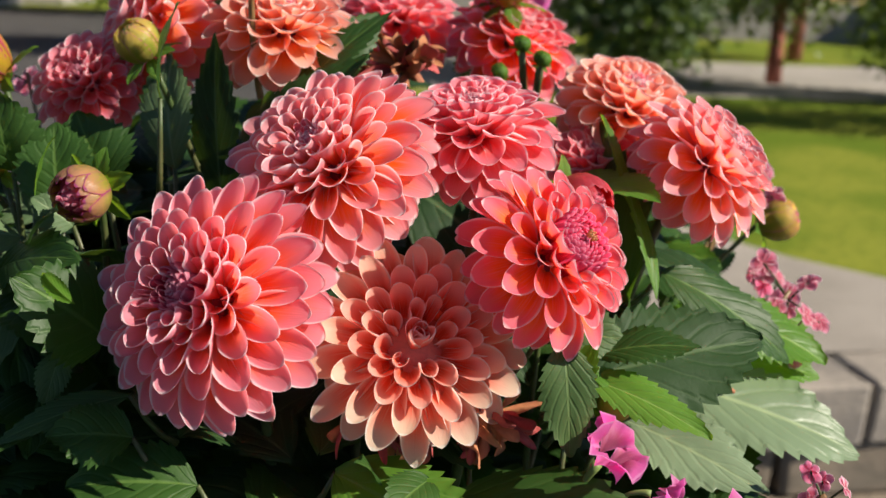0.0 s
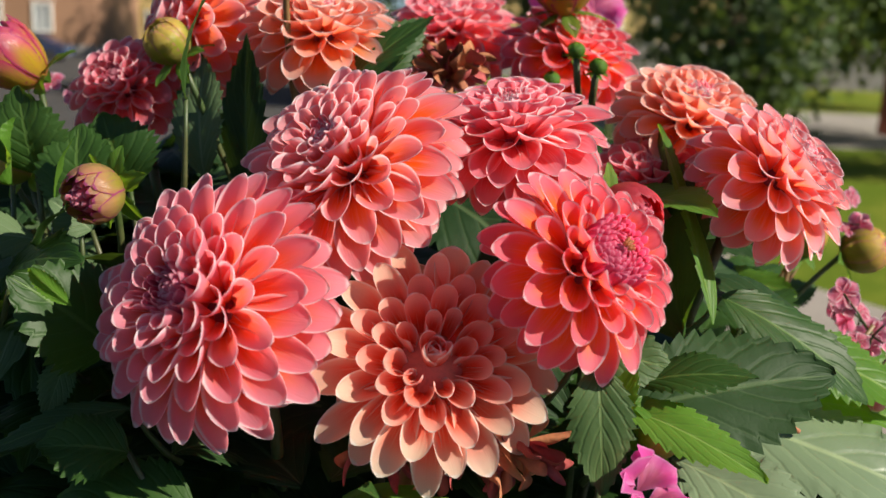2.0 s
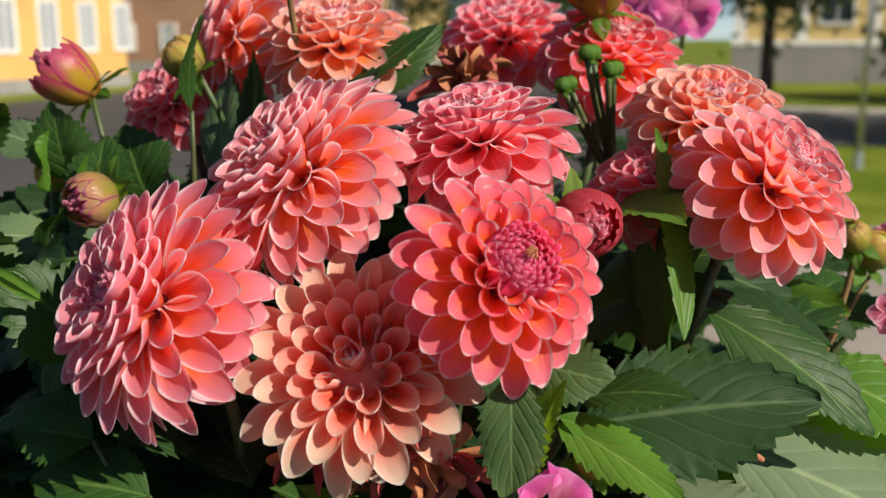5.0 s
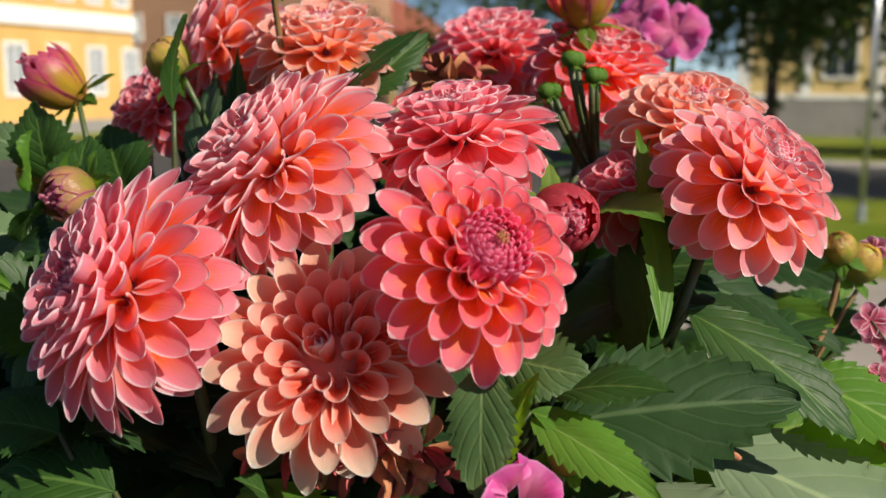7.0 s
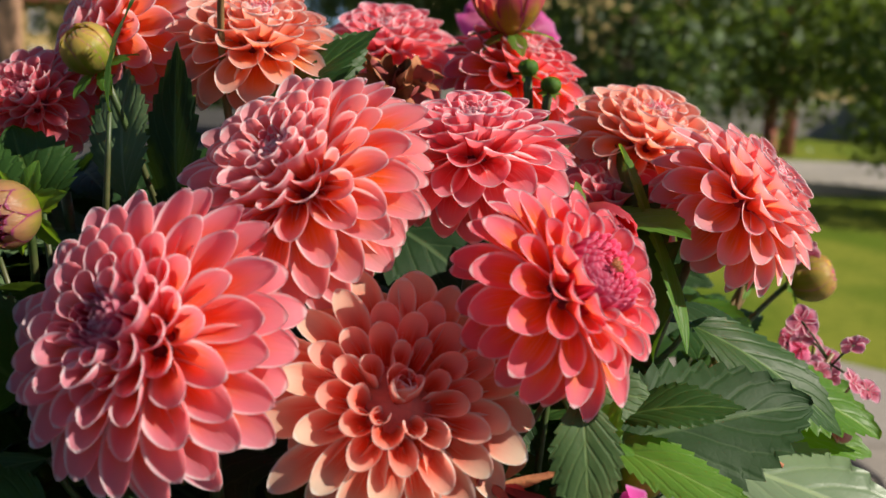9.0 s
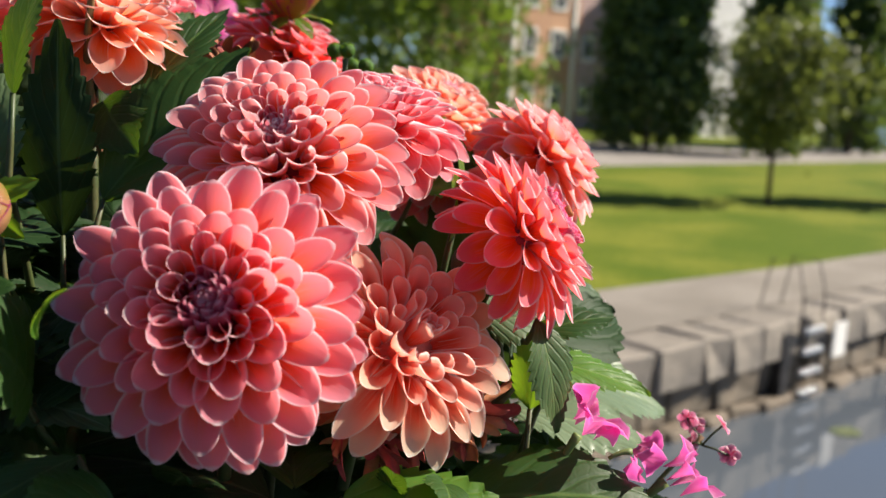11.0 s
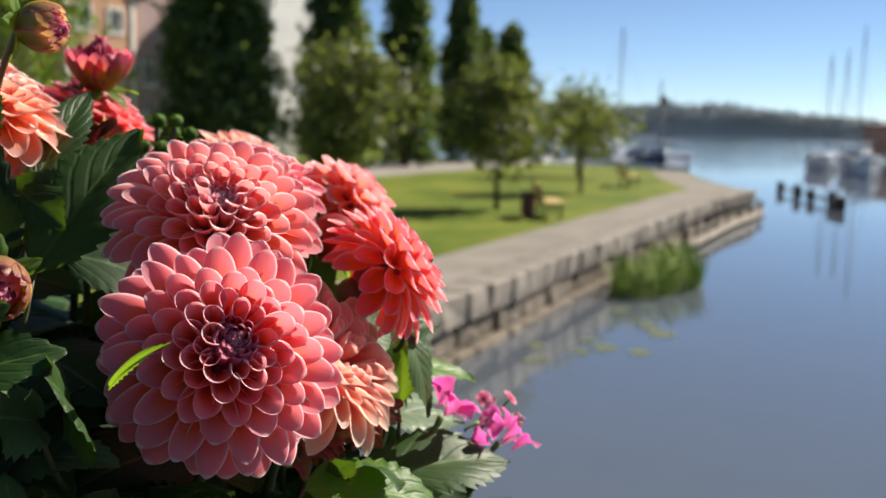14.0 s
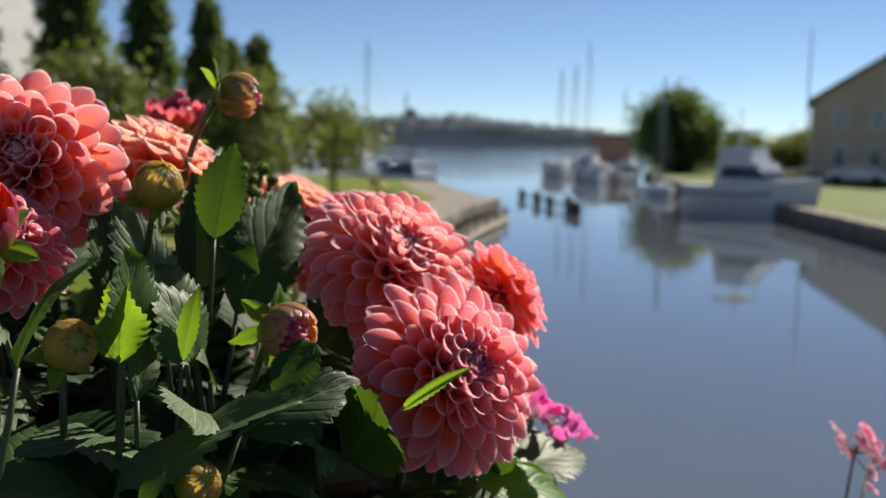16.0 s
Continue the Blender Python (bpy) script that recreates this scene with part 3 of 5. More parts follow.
def along(q, s):
    """A place beside the bridge's edge: q to the outside, s along it."""
    return Vector((0.10 + 0.986 * q - 0.166 * s, 0.45 + 0.166 * q + 0.986 * s, 0))


turn_b = math.degrees(math.atan2(0.166, 0.986))
bm = bmesh.new()
p = along(0.0, 0.2)
box(bm, pose(p.x, p.y, 2.05, 0, 0, turn_b), 0.16, 6.0, 0.82, 0.01)
tagged(part("bridge_parapet", bm, M["concrete"]), "plain grey concrete bridge parapet", "parapet", kind="structure")
p = along(-0.10, 0.12)
planter = empty("planter_box", pose(p.x, p.y, 2.87, 0, 0, turn_b), "dark green planter box standing on the parapet", "planter")
bm = bmesh.new()
base_m = pose(p.x, p.y, 2.87, 0, 0, turn_b)
box(bm, base_m, 0.34, 0.86, 0.02, 0.004)
for sx in (-1, 1):
    box(bm, base_m @ pose(sx * 0.16, 0, 0.018), 0.02, 0.86, 0.22, 0.004)
    box(bm, base_m @ pose(0, sx * 0.42, 0.018), 0.30, 0.02, 0.22, 0.004)
part("box", bm, M["terracotta"], planter)
bm = bmesh.new()
box(bm, base_m @ pose(0, 0, 0.02), 0.30, 0.82, 0.17, 0.01)
part("soil", bm, M["soil"], planter, "dark potting soil")


# ---- foliage of the plants ----
plant = empty("dahlia_plant", Matrix.Translation((-0.02, 0.50, 3.04)), "leafy dahlia plants with serrated green leaves in a planter", "plant")
plant_back = empty("dahlia_plant", Matrix.Translation((-0.06, 0.60, 3.04)), "dense dahlia foliage filling the planter, partly darkened to look shaded", "plant")
plant_low = empty("dahlia_plant", Matrix.Translation((-0.10, 0.55, 3.04)), "lower leaves of the dahlia plants, mostly darkened to look shaded", "plant")
plant_left = empty("dahlia_plant", Matrix.Translation((-0.14, 0.52, 3.04)), "leafy side of the dahlia plants in half shade", "plant")
LEAVES = [0]


def leaf_mesh(length, half, fold, droop, twist, mat, seed, teeth=12, wave=1.0, broad=0.8):
    rng = random.Random(seed)
    per = 4
    nv, nu = teeth * per, 5
    verts, uvs, faces = [], [], []
    ph = rng.uniform(0, 6.28)
    y = z = 0.0
    for j in range(nv + 1):
        v = j / nv
        if j:
            th = 0.5 * droop - droop * v * 1.6
            y += length / nv * math.cos(th)
            z += length / nv * math.sin(th)
        f = math.sin(math.pi * min(1, v ** broad)) ** 0.85 if v < 1 else 0.0
        f = max(f, 0.03 * (1 - v))
        t = (j % per) / per
        side_tw = twist * v
        for i in range(-nu, nu + 1):
            u = i / nu
            saw = 1 + 0.22 * (t - 0.45) * abs(u) ** 3 * (1 if j < nv else 0)
            w = half * f * saw
            x = u * w
            lift = fold * abs(x) - 0.9 * fold * x * x / max(half, 1e-4)
            lift += wave * half * (0.10 * math.sin(9 * v + ph + (1.3 if u > 0 else 0)) * u * u + 0.020 * math.sin(6 * 2 * math.pi * v - 2.6 * 6.28 * abs(u) * 0.9) * abs(u) * (1 - abs(u)) * 3)
            xx = x * math.cos(side_tw) - lift * math.sin(side_tw)
            zz = x * math.sin(side_tw) + lift * math.cos(side_tw)
            yy = y - 0.28 * abs(x) * 0 + (t * 0.02 * length * abs(u) ** 3)
            verts.append((xx, yy, z + zz))
            uvs.append((u * 0.5 + 0.5, v))
    row = 2 * nu + 1
    for j in range(nv):
        for i in range(row - 1):
            k = j * row + i
            faces.append((k, k + 1, k + row + 1, k + row))
    return mesh_of("leaf", verts, faces, uvs, True, mat)


def leaf(base, tip, half, up, kind="leaf", fold=0.35, droop=0.35, twist=0.0, parent=None, wave=1.0, label="", stalk=True):
    base, tip, up = Vector(base), Vector(tip), Vector(up)
    LEAVES[0] += 1
    way = tip - base
    y_ax = way.normalized()
    x_ax = y_ax.cross(up).normalized()
    z_ax = x_ax.cross(y_ax)
    rot = Matrix((x_ax, y_ax, z_ax)).transposed().to_4x4()
    me = leaf_mesh(way.length * 1.04, half, fold, droop, twist, M[kind], LEAVES[0], wave=wave)
    ob = new("leaf", me)
    ob.matrix_basis = Matrix.Translation(base) @ rot
    par = parent or plant
    ob.parent = par
    ob.matrix_parent_inverse = par.matrix_basis.inverted()
    if label:
        tagged(ob, label)
    if stalk:
        foot = base - y_ax * 0.02 + Vector((0, 0, -0.03))
        part("leaf_stalk", tube(arc_points(base, foot, (0, 0, -0.004), 4), [0.0012, 0.0014, 0.0016, 0.0018], 5), M["stem"], par, smooth=True)
    return ob


leaf((0.103, 0.492, 3.338), (0.083, 0.557, 3.432), 0.0300, (-0.80, -0.55, 0.20), fold=0.75, droop=0.15)
leaf((0.0740, 0.4360, 3.3230), (0.162, 0.460, 3.339), 0.0290, (-0.60, -0.68, 0.42), "leaf_shaded", fold=0.22, droop=0.25)
leaf((0.117, 0.492, 3.360), (0.188, 0.480, 3.323), 0.0180, (0.15, -0.55, 0.80), "leaf", fold=0.30)
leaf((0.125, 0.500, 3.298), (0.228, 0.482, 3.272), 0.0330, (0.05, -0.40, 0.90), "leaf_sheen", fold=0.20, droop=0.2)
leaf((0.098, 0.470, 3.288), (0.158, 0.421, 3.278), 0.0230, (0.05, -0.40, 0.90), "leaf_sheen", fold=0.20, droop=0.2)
leaf((0.0560, 0.3960, 3.3560), (0.0605, 0.3790, 3.3110), 0.0125, (0.10, -0.95, 0.30), "leaf_mid", fold=0.25)
leaf((0.0520, 0.4330, 3.3480), (0.0880, 0.4260, 3.3470), 0.0150, (0.10, -0.80, 0.55), "leaf_mid", fold=0.2)
leaf((0.0690, 0.4150, 3.3340), (0.1170, 0.4160, 3.3130), 0.0090, (-0.1, -0.35, 0.90), "leaf_young", fold=0.5, droop=0.5)
leaf((-0.1131, 0.5200, 3.378), (-0.1168, 0.5147, 3.4674), 0.0160, (-0.45, -0.85, 0.25), "leaf_shaded", fold=0.30, droop=0.15)
leaf((-0.1000, 0.5030, 3.396), (-0.0400, 0.5000, 3.4640), 0.0230, (-0.55, -0.65, 0.50), fold=0.45, droop=0.2)
leaf((-0.0800, 0.5300, 3.436), (-0.0300, 0.5520, 3.4850), 0.0130, (-0.60, -0.70, 0.35), fold=0.4, droop=0.2)
leaf((-0.1467, 0.3900, 3.3670), (-0.1489, 0.3588, 3.3906), 0.0038, (-0.70, -0.30, 0.60), "leaf_young", fold=1.2, twist=0.5, stalk=False)
leaf((-0.2000, 0.4420, 3.3650), (-0.1560, 0.4070, 3.3850), 0.0170, (-0.50, -0.45, 0.75), fold=0.3)
leaf((-0.2450, 0.4700, 3.3500), (-0.2130, 0.4130, 3.3900), 0.0210, (-0.15, 0.0, 0.95), "leaf_mid", fold=0.45, droop=0.25)
leaf((-0.2210, 0.4860, 3.396), (-0.2180, 0.4860, 3.4310), 0.0120, (-0.90, -0.35, 0.20), "leaf_young", wave=3.0, twist=0.4)
leaf((-0.2780, 0.4860, 3.406), (-0.2441, 0.4831, 3.4444), 0.0130, (-0.50, 0.55, 0.60), "leaf", fold=0.9)
leaf((-0.2000, 0.4680, 3.3740), (-0.2400, 0.4350, 3.3830), 0.0160, (0.15, -0.50, 0.85), "leaf_pale", fold=0.2)
leaf((-0.2480, 0.5200, 3.4120), (-0.2900, 0.5160, 3.4270), 0.0140, (0.15, -0.60, 0.75), "leaf_pale", fold=0.2)
leaf((0.1100, 0.4655, 3.3539), (0.0895, 0.5253, 3.4339), 0.0085, (0.75, -0.62, 0.20), "leaf_young", fold=0.6, droop=0.12, stalk=False)
leaf((0.1611, 0.5291, 3.3261), (0.2196, 0.5156, 3.3087), 0.0220, (0.10, -0.45, 0.88), "leaf_young", fold=0.25)
leaf((0.1637, 0.5323, 3.2966), (0.2173, 0.5205, 3.2981), 0.0170, (0.1, -0.5, 0.85), "leaf_young")
leaf((-0.1492, 0.4318, 3.3472), (-0.1814, 0.4216, 3.3601), 0.0165, (0.1, -0.75, 0.6), "leaf_pale", fold=0.5, wave=3.0)
leaf((-0.1245, 0.3865, 3.3094), (-0.1554, 0.3751, 3.3163), 0.0160, (-0.1, -0.55, 0.8), "leaf")
leaf((-0.0975, 0.3854, 3.2885), (-0.1487, 0.3751, 3.2948), 0.0200, (-0.1, -0.5, 0.85), "leaf")
leaf((-0.1315, 0.4072, 3.3195), (-0.1802, 0.3808, 3.3115), 0.0085, (0.0, -0.5, 0.85), "leaf_mid")
leaf((-0.2017, 0.4918, 3.3748), (-0.1896, 0.5006, 3.4228), 0.0120, (0.0, -0.9, 0.3), "leaf_pale", wave=2.0)
leaf((-0.1689, 0.4996, 3.3962), (-0.1834, 0.5001, 3.4287), 0.0110, (0.1, -0.85, 0.4), "leaf_pale", wave=2.0)
leaf((-0.1756, 0.4714, 3.3791), (-0.1911, 0.4647, 3.3941), 0.0120, (0.1, -0.7, 0.6), "leaf_pale")
leaf((-0.1478, 0.5456, 3.4007), (-0.1507, 0.5471, 3.4588), 0.0140, (-0.2, -0.9, 0.3), "leaf_mid")
leaf((-0.1674, 0.4261, 3.3323), (-0.1729, 0.4131, 3.3101), 0.0080, (0.1, -0.8, 0.5), "leaf_mid")
leaf((0.092, 0.546, 3.266), (0.239, 0.590, 3.311), 0.033, (0.2, -0.7, 0.7), "leaf_young")
leaf((0.069, 0.525, 3.396), (0.104, 0.470, 3.409), 0.0168, (0, -0.5, 0.8), "leaf_young")
leaf((-0.139, 0.523, 3.399), (-0.147, 0.539, 3.458), 0.0170, (-0.4, -0.8, 0.3), "leaf_pale")
leaf((-0.065, 0.554, 3.446), (-0.035, 0.579, 3.483), 0.0132, (0.3, -0.8, 0.4))
leaf((-0.144, 0.418, 3.341), (-0.167, 0.389, 3.378), 0.0238, (0.2, -0.7, 0.7), "leaf", stalk=False)
leaf((-0.182, 0.474, 3.387), (-0.190, 0.489, 3.427), 0.0204, (0, -0.9, 0.3), "leaf")
leaf((-0.165, 0.492, 3.395), (-0.180, 0.494, 3.431), 0.0224, (0, -0.9, 0.3), "leaf")
leaf((-0.211, 0.491, 3.401), (-0.215, 0.482, 3.442), 0.0200, (0, -0.8, 0.5))
leaf((-0.140, 0.439, 3.307), (-0.179, 0.379, 3.311), 0.010, (0, -0.4, 0.9))
leaf((-0.094, 0.452, 3.262), (-0.168, 0.404, 3.302), 0.024, (0, -0.5, 0.85))
leaf((-0.056, 0.462, 3.268), (-0.111, 0.416, 3.266), 0.023, (0, -0.5, 0.85))
leaf((-0.112, 0.422, 3.256), (-0.151, 0.399, 3.279), 0.017, (0, -0.5, 0.85))
leaf((0.001, 0.379, 3.298), (-0.014, 0.347, 3.301), 0.011, (0, -0.7, 0.6))
leaf((0.013, 0.392, 3.282), (0.097, 0.351, 3.288), 0.0264, (-0.3, -0.3, 0.9))
leaf((-0.039, 0.386, 3.296), (0.026, 0.346, 3.281), 0.0240, (-0.3, -0.3, 0.9), "leaf_young")
leaf((0.069, 0.417, 3.331), (0.120, 0.388, 3.321), 0.0117, (-0.3, -0.3, 0.9), "leaf_young")
leaf((0.061, 0.403, 3.313), (0.069, 0.409, 3.351), 0.011, (-0.7, -0.6, 0.2), "leaf_young")
leaf((0.075, 0.427, 3.338), (0.118, 0.416, 3.351), 0.0130, (-0.3, -0.3, 0.9))
leaf((-0.093, 0.531, 3.436), (-0.090, 0.496, 3.419), 0.0156, (-0.6, -0.5, 0.5))
leaf((-0.137, 0.493, 3.440), (-0.130, 0.487, 3.486), 0.0130, (-0.9, -0.3, 0.3))
leaf((-0.194, 0.474, 3.392), (-0.185, 0.472, 3.424), 0.005, (-0.9, -0.2, 0.3), "leaf_young")
leaf((-0.164, 0.424, 3.398), (-0.185, 0.435, 3.381), 0.011, (-0.6, -0.2, 0.8), stalk=False)
leaf((-0.271, 0.440, 3.358), (-0.263, 0.436, 3.371), 0.004, (-0.9, 0, 0.3))
leaf((0.042, 0.735, 3.422), (0.026, 0.712, 3.470), 0.025, (-0.2, -0.8, 0.4), "leaf_pale")
leaf((-0.021, 0.386, 3.293), (-0.026, 0.367, 3.313), 0.007, (0, -0.6, 0.8))
leaf((0.019, 0.404, 3.292), (0.018, 0.431, 3.301), 0.010, (0, -0.6, 0.8))
leaf((0.138, 0.633, 3.334), (0.178, 0.603, 3.339), 0.014, (0, -0.6, 0.8), "leaf_young")
leaf((0.166, 0.649, 3.315), (0.210, 0.670, 3.328), 0.014, (0, -0.6, 0.8))

# filler leaves in the depth of the plants, below the flowers
def fill(parent, count, seed, q0, q1, s0, s1, low, rise, shades, edge=-0.30):
    rng = random.Random(seed)
    placed = 0
    while placed < count:
        q, s = rng.uniform(q0, q1), rng.uniform(s0, s1)
        p = along(q - 0.06, s + 0.05)
        top = 3.330 + 0.09 * min(1, max(0, (p.y - 0.38) / 0.22)) - 0.5 * max(0, abs(q + 0.05) - 0.15) + rise
        z = rng.uniform(low, top - 0.015)
        ang = rng.uniform(0, 6.28)
        out = Vector((math.cos(ang), math.sin(ang), rng.uniform(-0.5, 0.4)))
        size = rng.uniform(0.055, 0.10)
        b0 = Vector((p.x, p.y, z))
        e0 = b0 + out.normalized() * size
        if e0.z > top or e0.y < 0.36 or e0.x < edge or (max(b0.x, e0.x) > 0.06 and min(b0.y, e0.y) < 0.475 and max(b0.z, e0.z) > 3.285):
            continue
        leaf(b0, e0, size * rng.uniform(0.24, 0.34), (rng.uniform(-0.5, 0.3), rng.uniform(-0.7, 0.2), 1), rng.choice(shades), rng.uniform(0.2, 0.5), rng.uniform(0.1, 0.7), rng.uniform(-0.4, 0.4), parent, stalk=False)
        placed += 1


fill(plant_back, 250, 5, -0.24, 0.17, -0.14, 0.52, 3.16, 0.0, ("leaf", "leaf_shaded", "leaf_shaded", "leaf"))
fill(plant_left, 190, 7, -0.27, -0.05, -0.10, 0.30, 3.20, 0.005, ("leaf_shaded", "leaf_shaded", "leaf"))
fill(plant_low, 270, 6, -0.26, 0.10, -0.12, 0.40, 3.12, -0.03, ("leaf_shaded", "leaf_shaded", "leaf"))
fill(plant_left, 100, 19, -0.36, -0.16, 0.0, 0.22, 3.28, 0.014, ("leaf", "leaf_mid", "leaf_shaded", "leaf_pale"), -0.35)

# ---- the flowers ----
dahlia((-0.0900, 0.3870, 3.3710), (-0.455, -0.760, 0.465), 0.0542, "coral", "large coral pink dahlia in full bloom with pale petal edges", 136, 0.55, seed=11)
dahlia((-0.0474, 0.4345, 3.4204), (-0.418, -0.583, 0.697), 0.0525, "peach", "peach and pink dahlia in full bloom with cream rims", 136, 0.50, seed=12, spread=0.20, heart=34, inner=13, core="core_pink")
dahlia((-0.0068, 0.3978, 3.3517), (0.14, -0.787, 0.583), 0.0512, "cream", "open peach dahlia with cream tipped petals and folded heart", 66, 0.32, 1.0, 138, 13, 17, 0.62, 9, 0.92, 0.15, core="cream")
dahlia((0.0480, 0.4044, 3.3894), (0.615, -0.568, 0.546), 0.0426, "red", "coral red dahlia with a tight magenta heart", 80, 0.62, seed=14, heart=100, spread=0.38, inner=24, wide=1.08, core="core_magenta")
dahlia((0.0190, 0.4770, 3.4290), (-0.10, -0.30, 0.945), 0.0425, "rose", "rose pink dahlia facing upward among other blooms", 104, 0.60, seed=15, wide=1.30, core="core_pink")
dahlia((0.1370, 0.5075, 3.4120), (0.62, -0.37, 0.69), 0.0435, "peach", "peach dahlia with pink heart leaning outward", 88, 0.64, seed=16, wide=1.32, core="core_pink")
dahlia((0.1070, 0.5725, 3.4310), (0.20, -0.45, 0.87), 0.0440, "apricot", "peach dahlia facing the sky with broad petals", 86, 0.62, seed=17, wide=1.45, core="core_pink")
dahlia((0.0880, 0.5450, 3.4050), (-0.1, -0.45, 0.88), 0.0390, "rose", "pink dahlia half hidden below a larger bloom", 66, 0.45, seed=18, wide=1.45, core="core_pink")
dahlia((-0.0870, 0.5600, 3.4700), (0.10, -0.42, 0.90), 0.0430, "apricot", "pale peach dahlia with loose pointed petals", 88, 0.60, seed=19, wide=1.45, core="core_pink")
dahlia((-0.1600, 0.5850, 3.4740), (-0.80, -0.48, 0.36), 0.0490, "peach", "salmon pink dahlia standing above the leaves", 100, 0.56, seed=20, wide=1.30, core="core_pink")
dahlia((-0.1970, 0.5660, 3.4390), (-0.20, -0.75, 0.62), 0.0345, "rose", "mauve pink dahlia in the shade of the plants", 80, 0.52, seed=21, wide=1.25)
dahlia((-0.0300, 0.6900, 3.4730), (0.0, -0.45, 0.88), 0.0460, "rose", "deep pink dahlia at the back of the planter", 94, 0.60, seed=22, wide=1.4, core="core_pink")
dahlia((0.0450, 0.6450, 3.4620), (0.3, -0.40, 0.86), 0.0440, "red", "orange red dahlia at the back of the planter", 88, 0.60, seed=23, wide=1.45, core="core_pink")


# ---- buds and small flowers ----
def bud_petal_mesh(name, r, tall, half_angle, top, mat, lift, seed):
    """A petal that wraps a bud's egg shape from its foot to the angle top."""
    rng = random.Random(seed)
    nu, nv = 5, 8
    verts, uvs, faces = [], [], []
    for j in range(nv + 1):
        v = j / nv
        th = radians(12) + (top - radians(12)) * v
        w = half_angle * (0.55 + 0.45 * math.sin(math.pi * min(1, v / 0.55) / 2)) * (1 - max(0, (v - 0.6) / 0.4) ** 2 * 0.85)
        for i in range(nu + 1):
            u = 2 * i / nu - 1
            rr = r * (1 + lift * v + 0.05 * (1 - u * u) + 0.03 * abs(u) ** 3)
            a = u * w
            verts.append((rr * math.sin(th) * math.sin(a), -rr * math.sin(th) * math.cos(a), -r * tall * math.cos(th)))
            uvs.append((i / nu, v))
    for j in range(nv):
        for i in range(nu):
            k = j * (nu + 1) + i
            faces.append((k, k + 1, k + nu + 2, k + nu + 1))
    return mesh_of(name, verts, faces, uvs, True, mat)


BUDSETS = {}
SEPALS = [leaf_mesh(1.25 + 0.1 * k, 0.36, 0.5, 0.35, 0.2 * (k - 1), M["leaf_young"], 400 + k, 4, 0.6) for k in range(3)]


def bud(p, axis, r, tint, label, tall=1.0, opened=0.0, foot=None, stem_mat="stem", flare=0.0, sepals=6, seed=1):
    """A dahlia bud: overlapping petals round an egg, green sepals bent back at its foot, and its stem."""
    rng = random.Random(seed)
    thing = empty("dahlia_bud", aimed(p, axis, rng.uniform(0, 6.28)) @ Matrix.Scale(r, 4), label, "flower bud", "dahlia buds")
    key = (tint, tall, opened, flare)
    if key not in BUDSETS:
        BUDSETS[key] = [bud_petal_mesh("petal", 1 + 0.03 * j, tall, (0.50, 0.44, 0.36)[j], radians((150, 160, 166)[j] - 62 * opened), M[tint], flare * (0.6 + 0.3 * j), j) for j in range(3)]
    for ring in range(3):
        for k in range(8):
            ob = new("petal", BUDSETS[key][2 - ring])
            ob.parent = thing
            ob.matrix_basis = Matrix.Rotation(k * math.pi / 4 + ring * 0.39 + rng.uniform(-0.08, 0.08), 4, "Z") @ Matrix.Scale(rng.uniform(0.96, 1.03) - 0.05 * (2 - ring), 4)
    if opened > 0.2:
        if "heart" not in BUDSETS:
            BUDSETS["heart"] = [petal_mesh("floret", 0.9, 0.26, 2.2, 2.4, -0.7, M["core"], 0.02, 70 + j, 0.4, 0.5) for j in range(2)]
        for i in range(22):
            s = (i + 0.5) / 22
            ob = new("floret", BUDSETS["heart"][i % 2])
            ob.parent = thing
            ob.matrix_basis = petal_matrix(i * 2.4, Vector((0.62 * math.sqrt(s), 0, tall * (0.74 - 0.40 * s) - 0.62)), math.pi / 2 - 0.3 * s, 0, 1.0)
    unit = aimed(p, axis)
    bm = bmesh.new()
    bmesh.ops.create_uvsphere(bm, u_segments=12, v_segments=8, radius=r, matrix=unit @ Matrix.Translation((0, 0, -0.06 * r)) @ Matrix.Diagonal((0.84, 0.84, (0.86 - 0.45 * min(1, opened * 1.6)) * tall, 1)))
    part("core", bm, M["core_solid" if opened > 0.2 else "bud_green"], thing, "heart of the bud", True)
    for k in range(sepals):
        me = SEPALS[k % 3]
        ob = new("sepal", me)
        ob.parent = thing
        ob.matrix_basis = Matrix.Rotation(k * 6.283 / sepals + rng.uniform(-0.15, 0.15), 4, "Z") @ Matrix.Translation((0, 0.30, -0.92 * tall)) @ Matrix.Rotation(rng.uniform(-0.5, 0.35), 4, "X")
    a = Vector(p) - Vector(axis).normalized() * r * tall * 0.85
    e = Vector(foot) if foot else Vector((p[0] * 0.85, p[1] + 0.02, 3.12))
    part("stem", tube(arc_points(a, e, -Vector(axis).normalized() * 0.012 + Vector((0, 0, 0.0)), 9), [0.0017] * 4 + [0.0020] * 5, 7), M[stem_mat], thing, smooth=True)
    return thing


M["bud_green"] = rough_mat("bud_green", (0.20, 0.26, 0.04), (0.30, 0.30, 0.06), 90, 0.5)
bud((-0.153, 0.513, 3.466), (-0.35, -0.45, 0.65), 0.0112, "bud_yellow", "closed yellow green dahlia bud with a reddish flush", 1.0, 0.0, (-0.115, 0.565, 3.32), seed=1)
bud((-0.160, 0.440, 3.402), (-0.36, -0.90, -0.12), 0.0128, "bud_petal", "swelling dahlia bud with purple streaks and yellow petals", 1.05, 0.42, (-0.172, 0.456, 3.29), seed=2)
bud((0.230, 0.650, 3.354), (0.75, -0.25, 0.25), 0.0138, "bud_yellow", "yellow dahlia bud leaning out over the path", 1.1, 0.25, (0.16, 0.64, 3.26), seed=3)
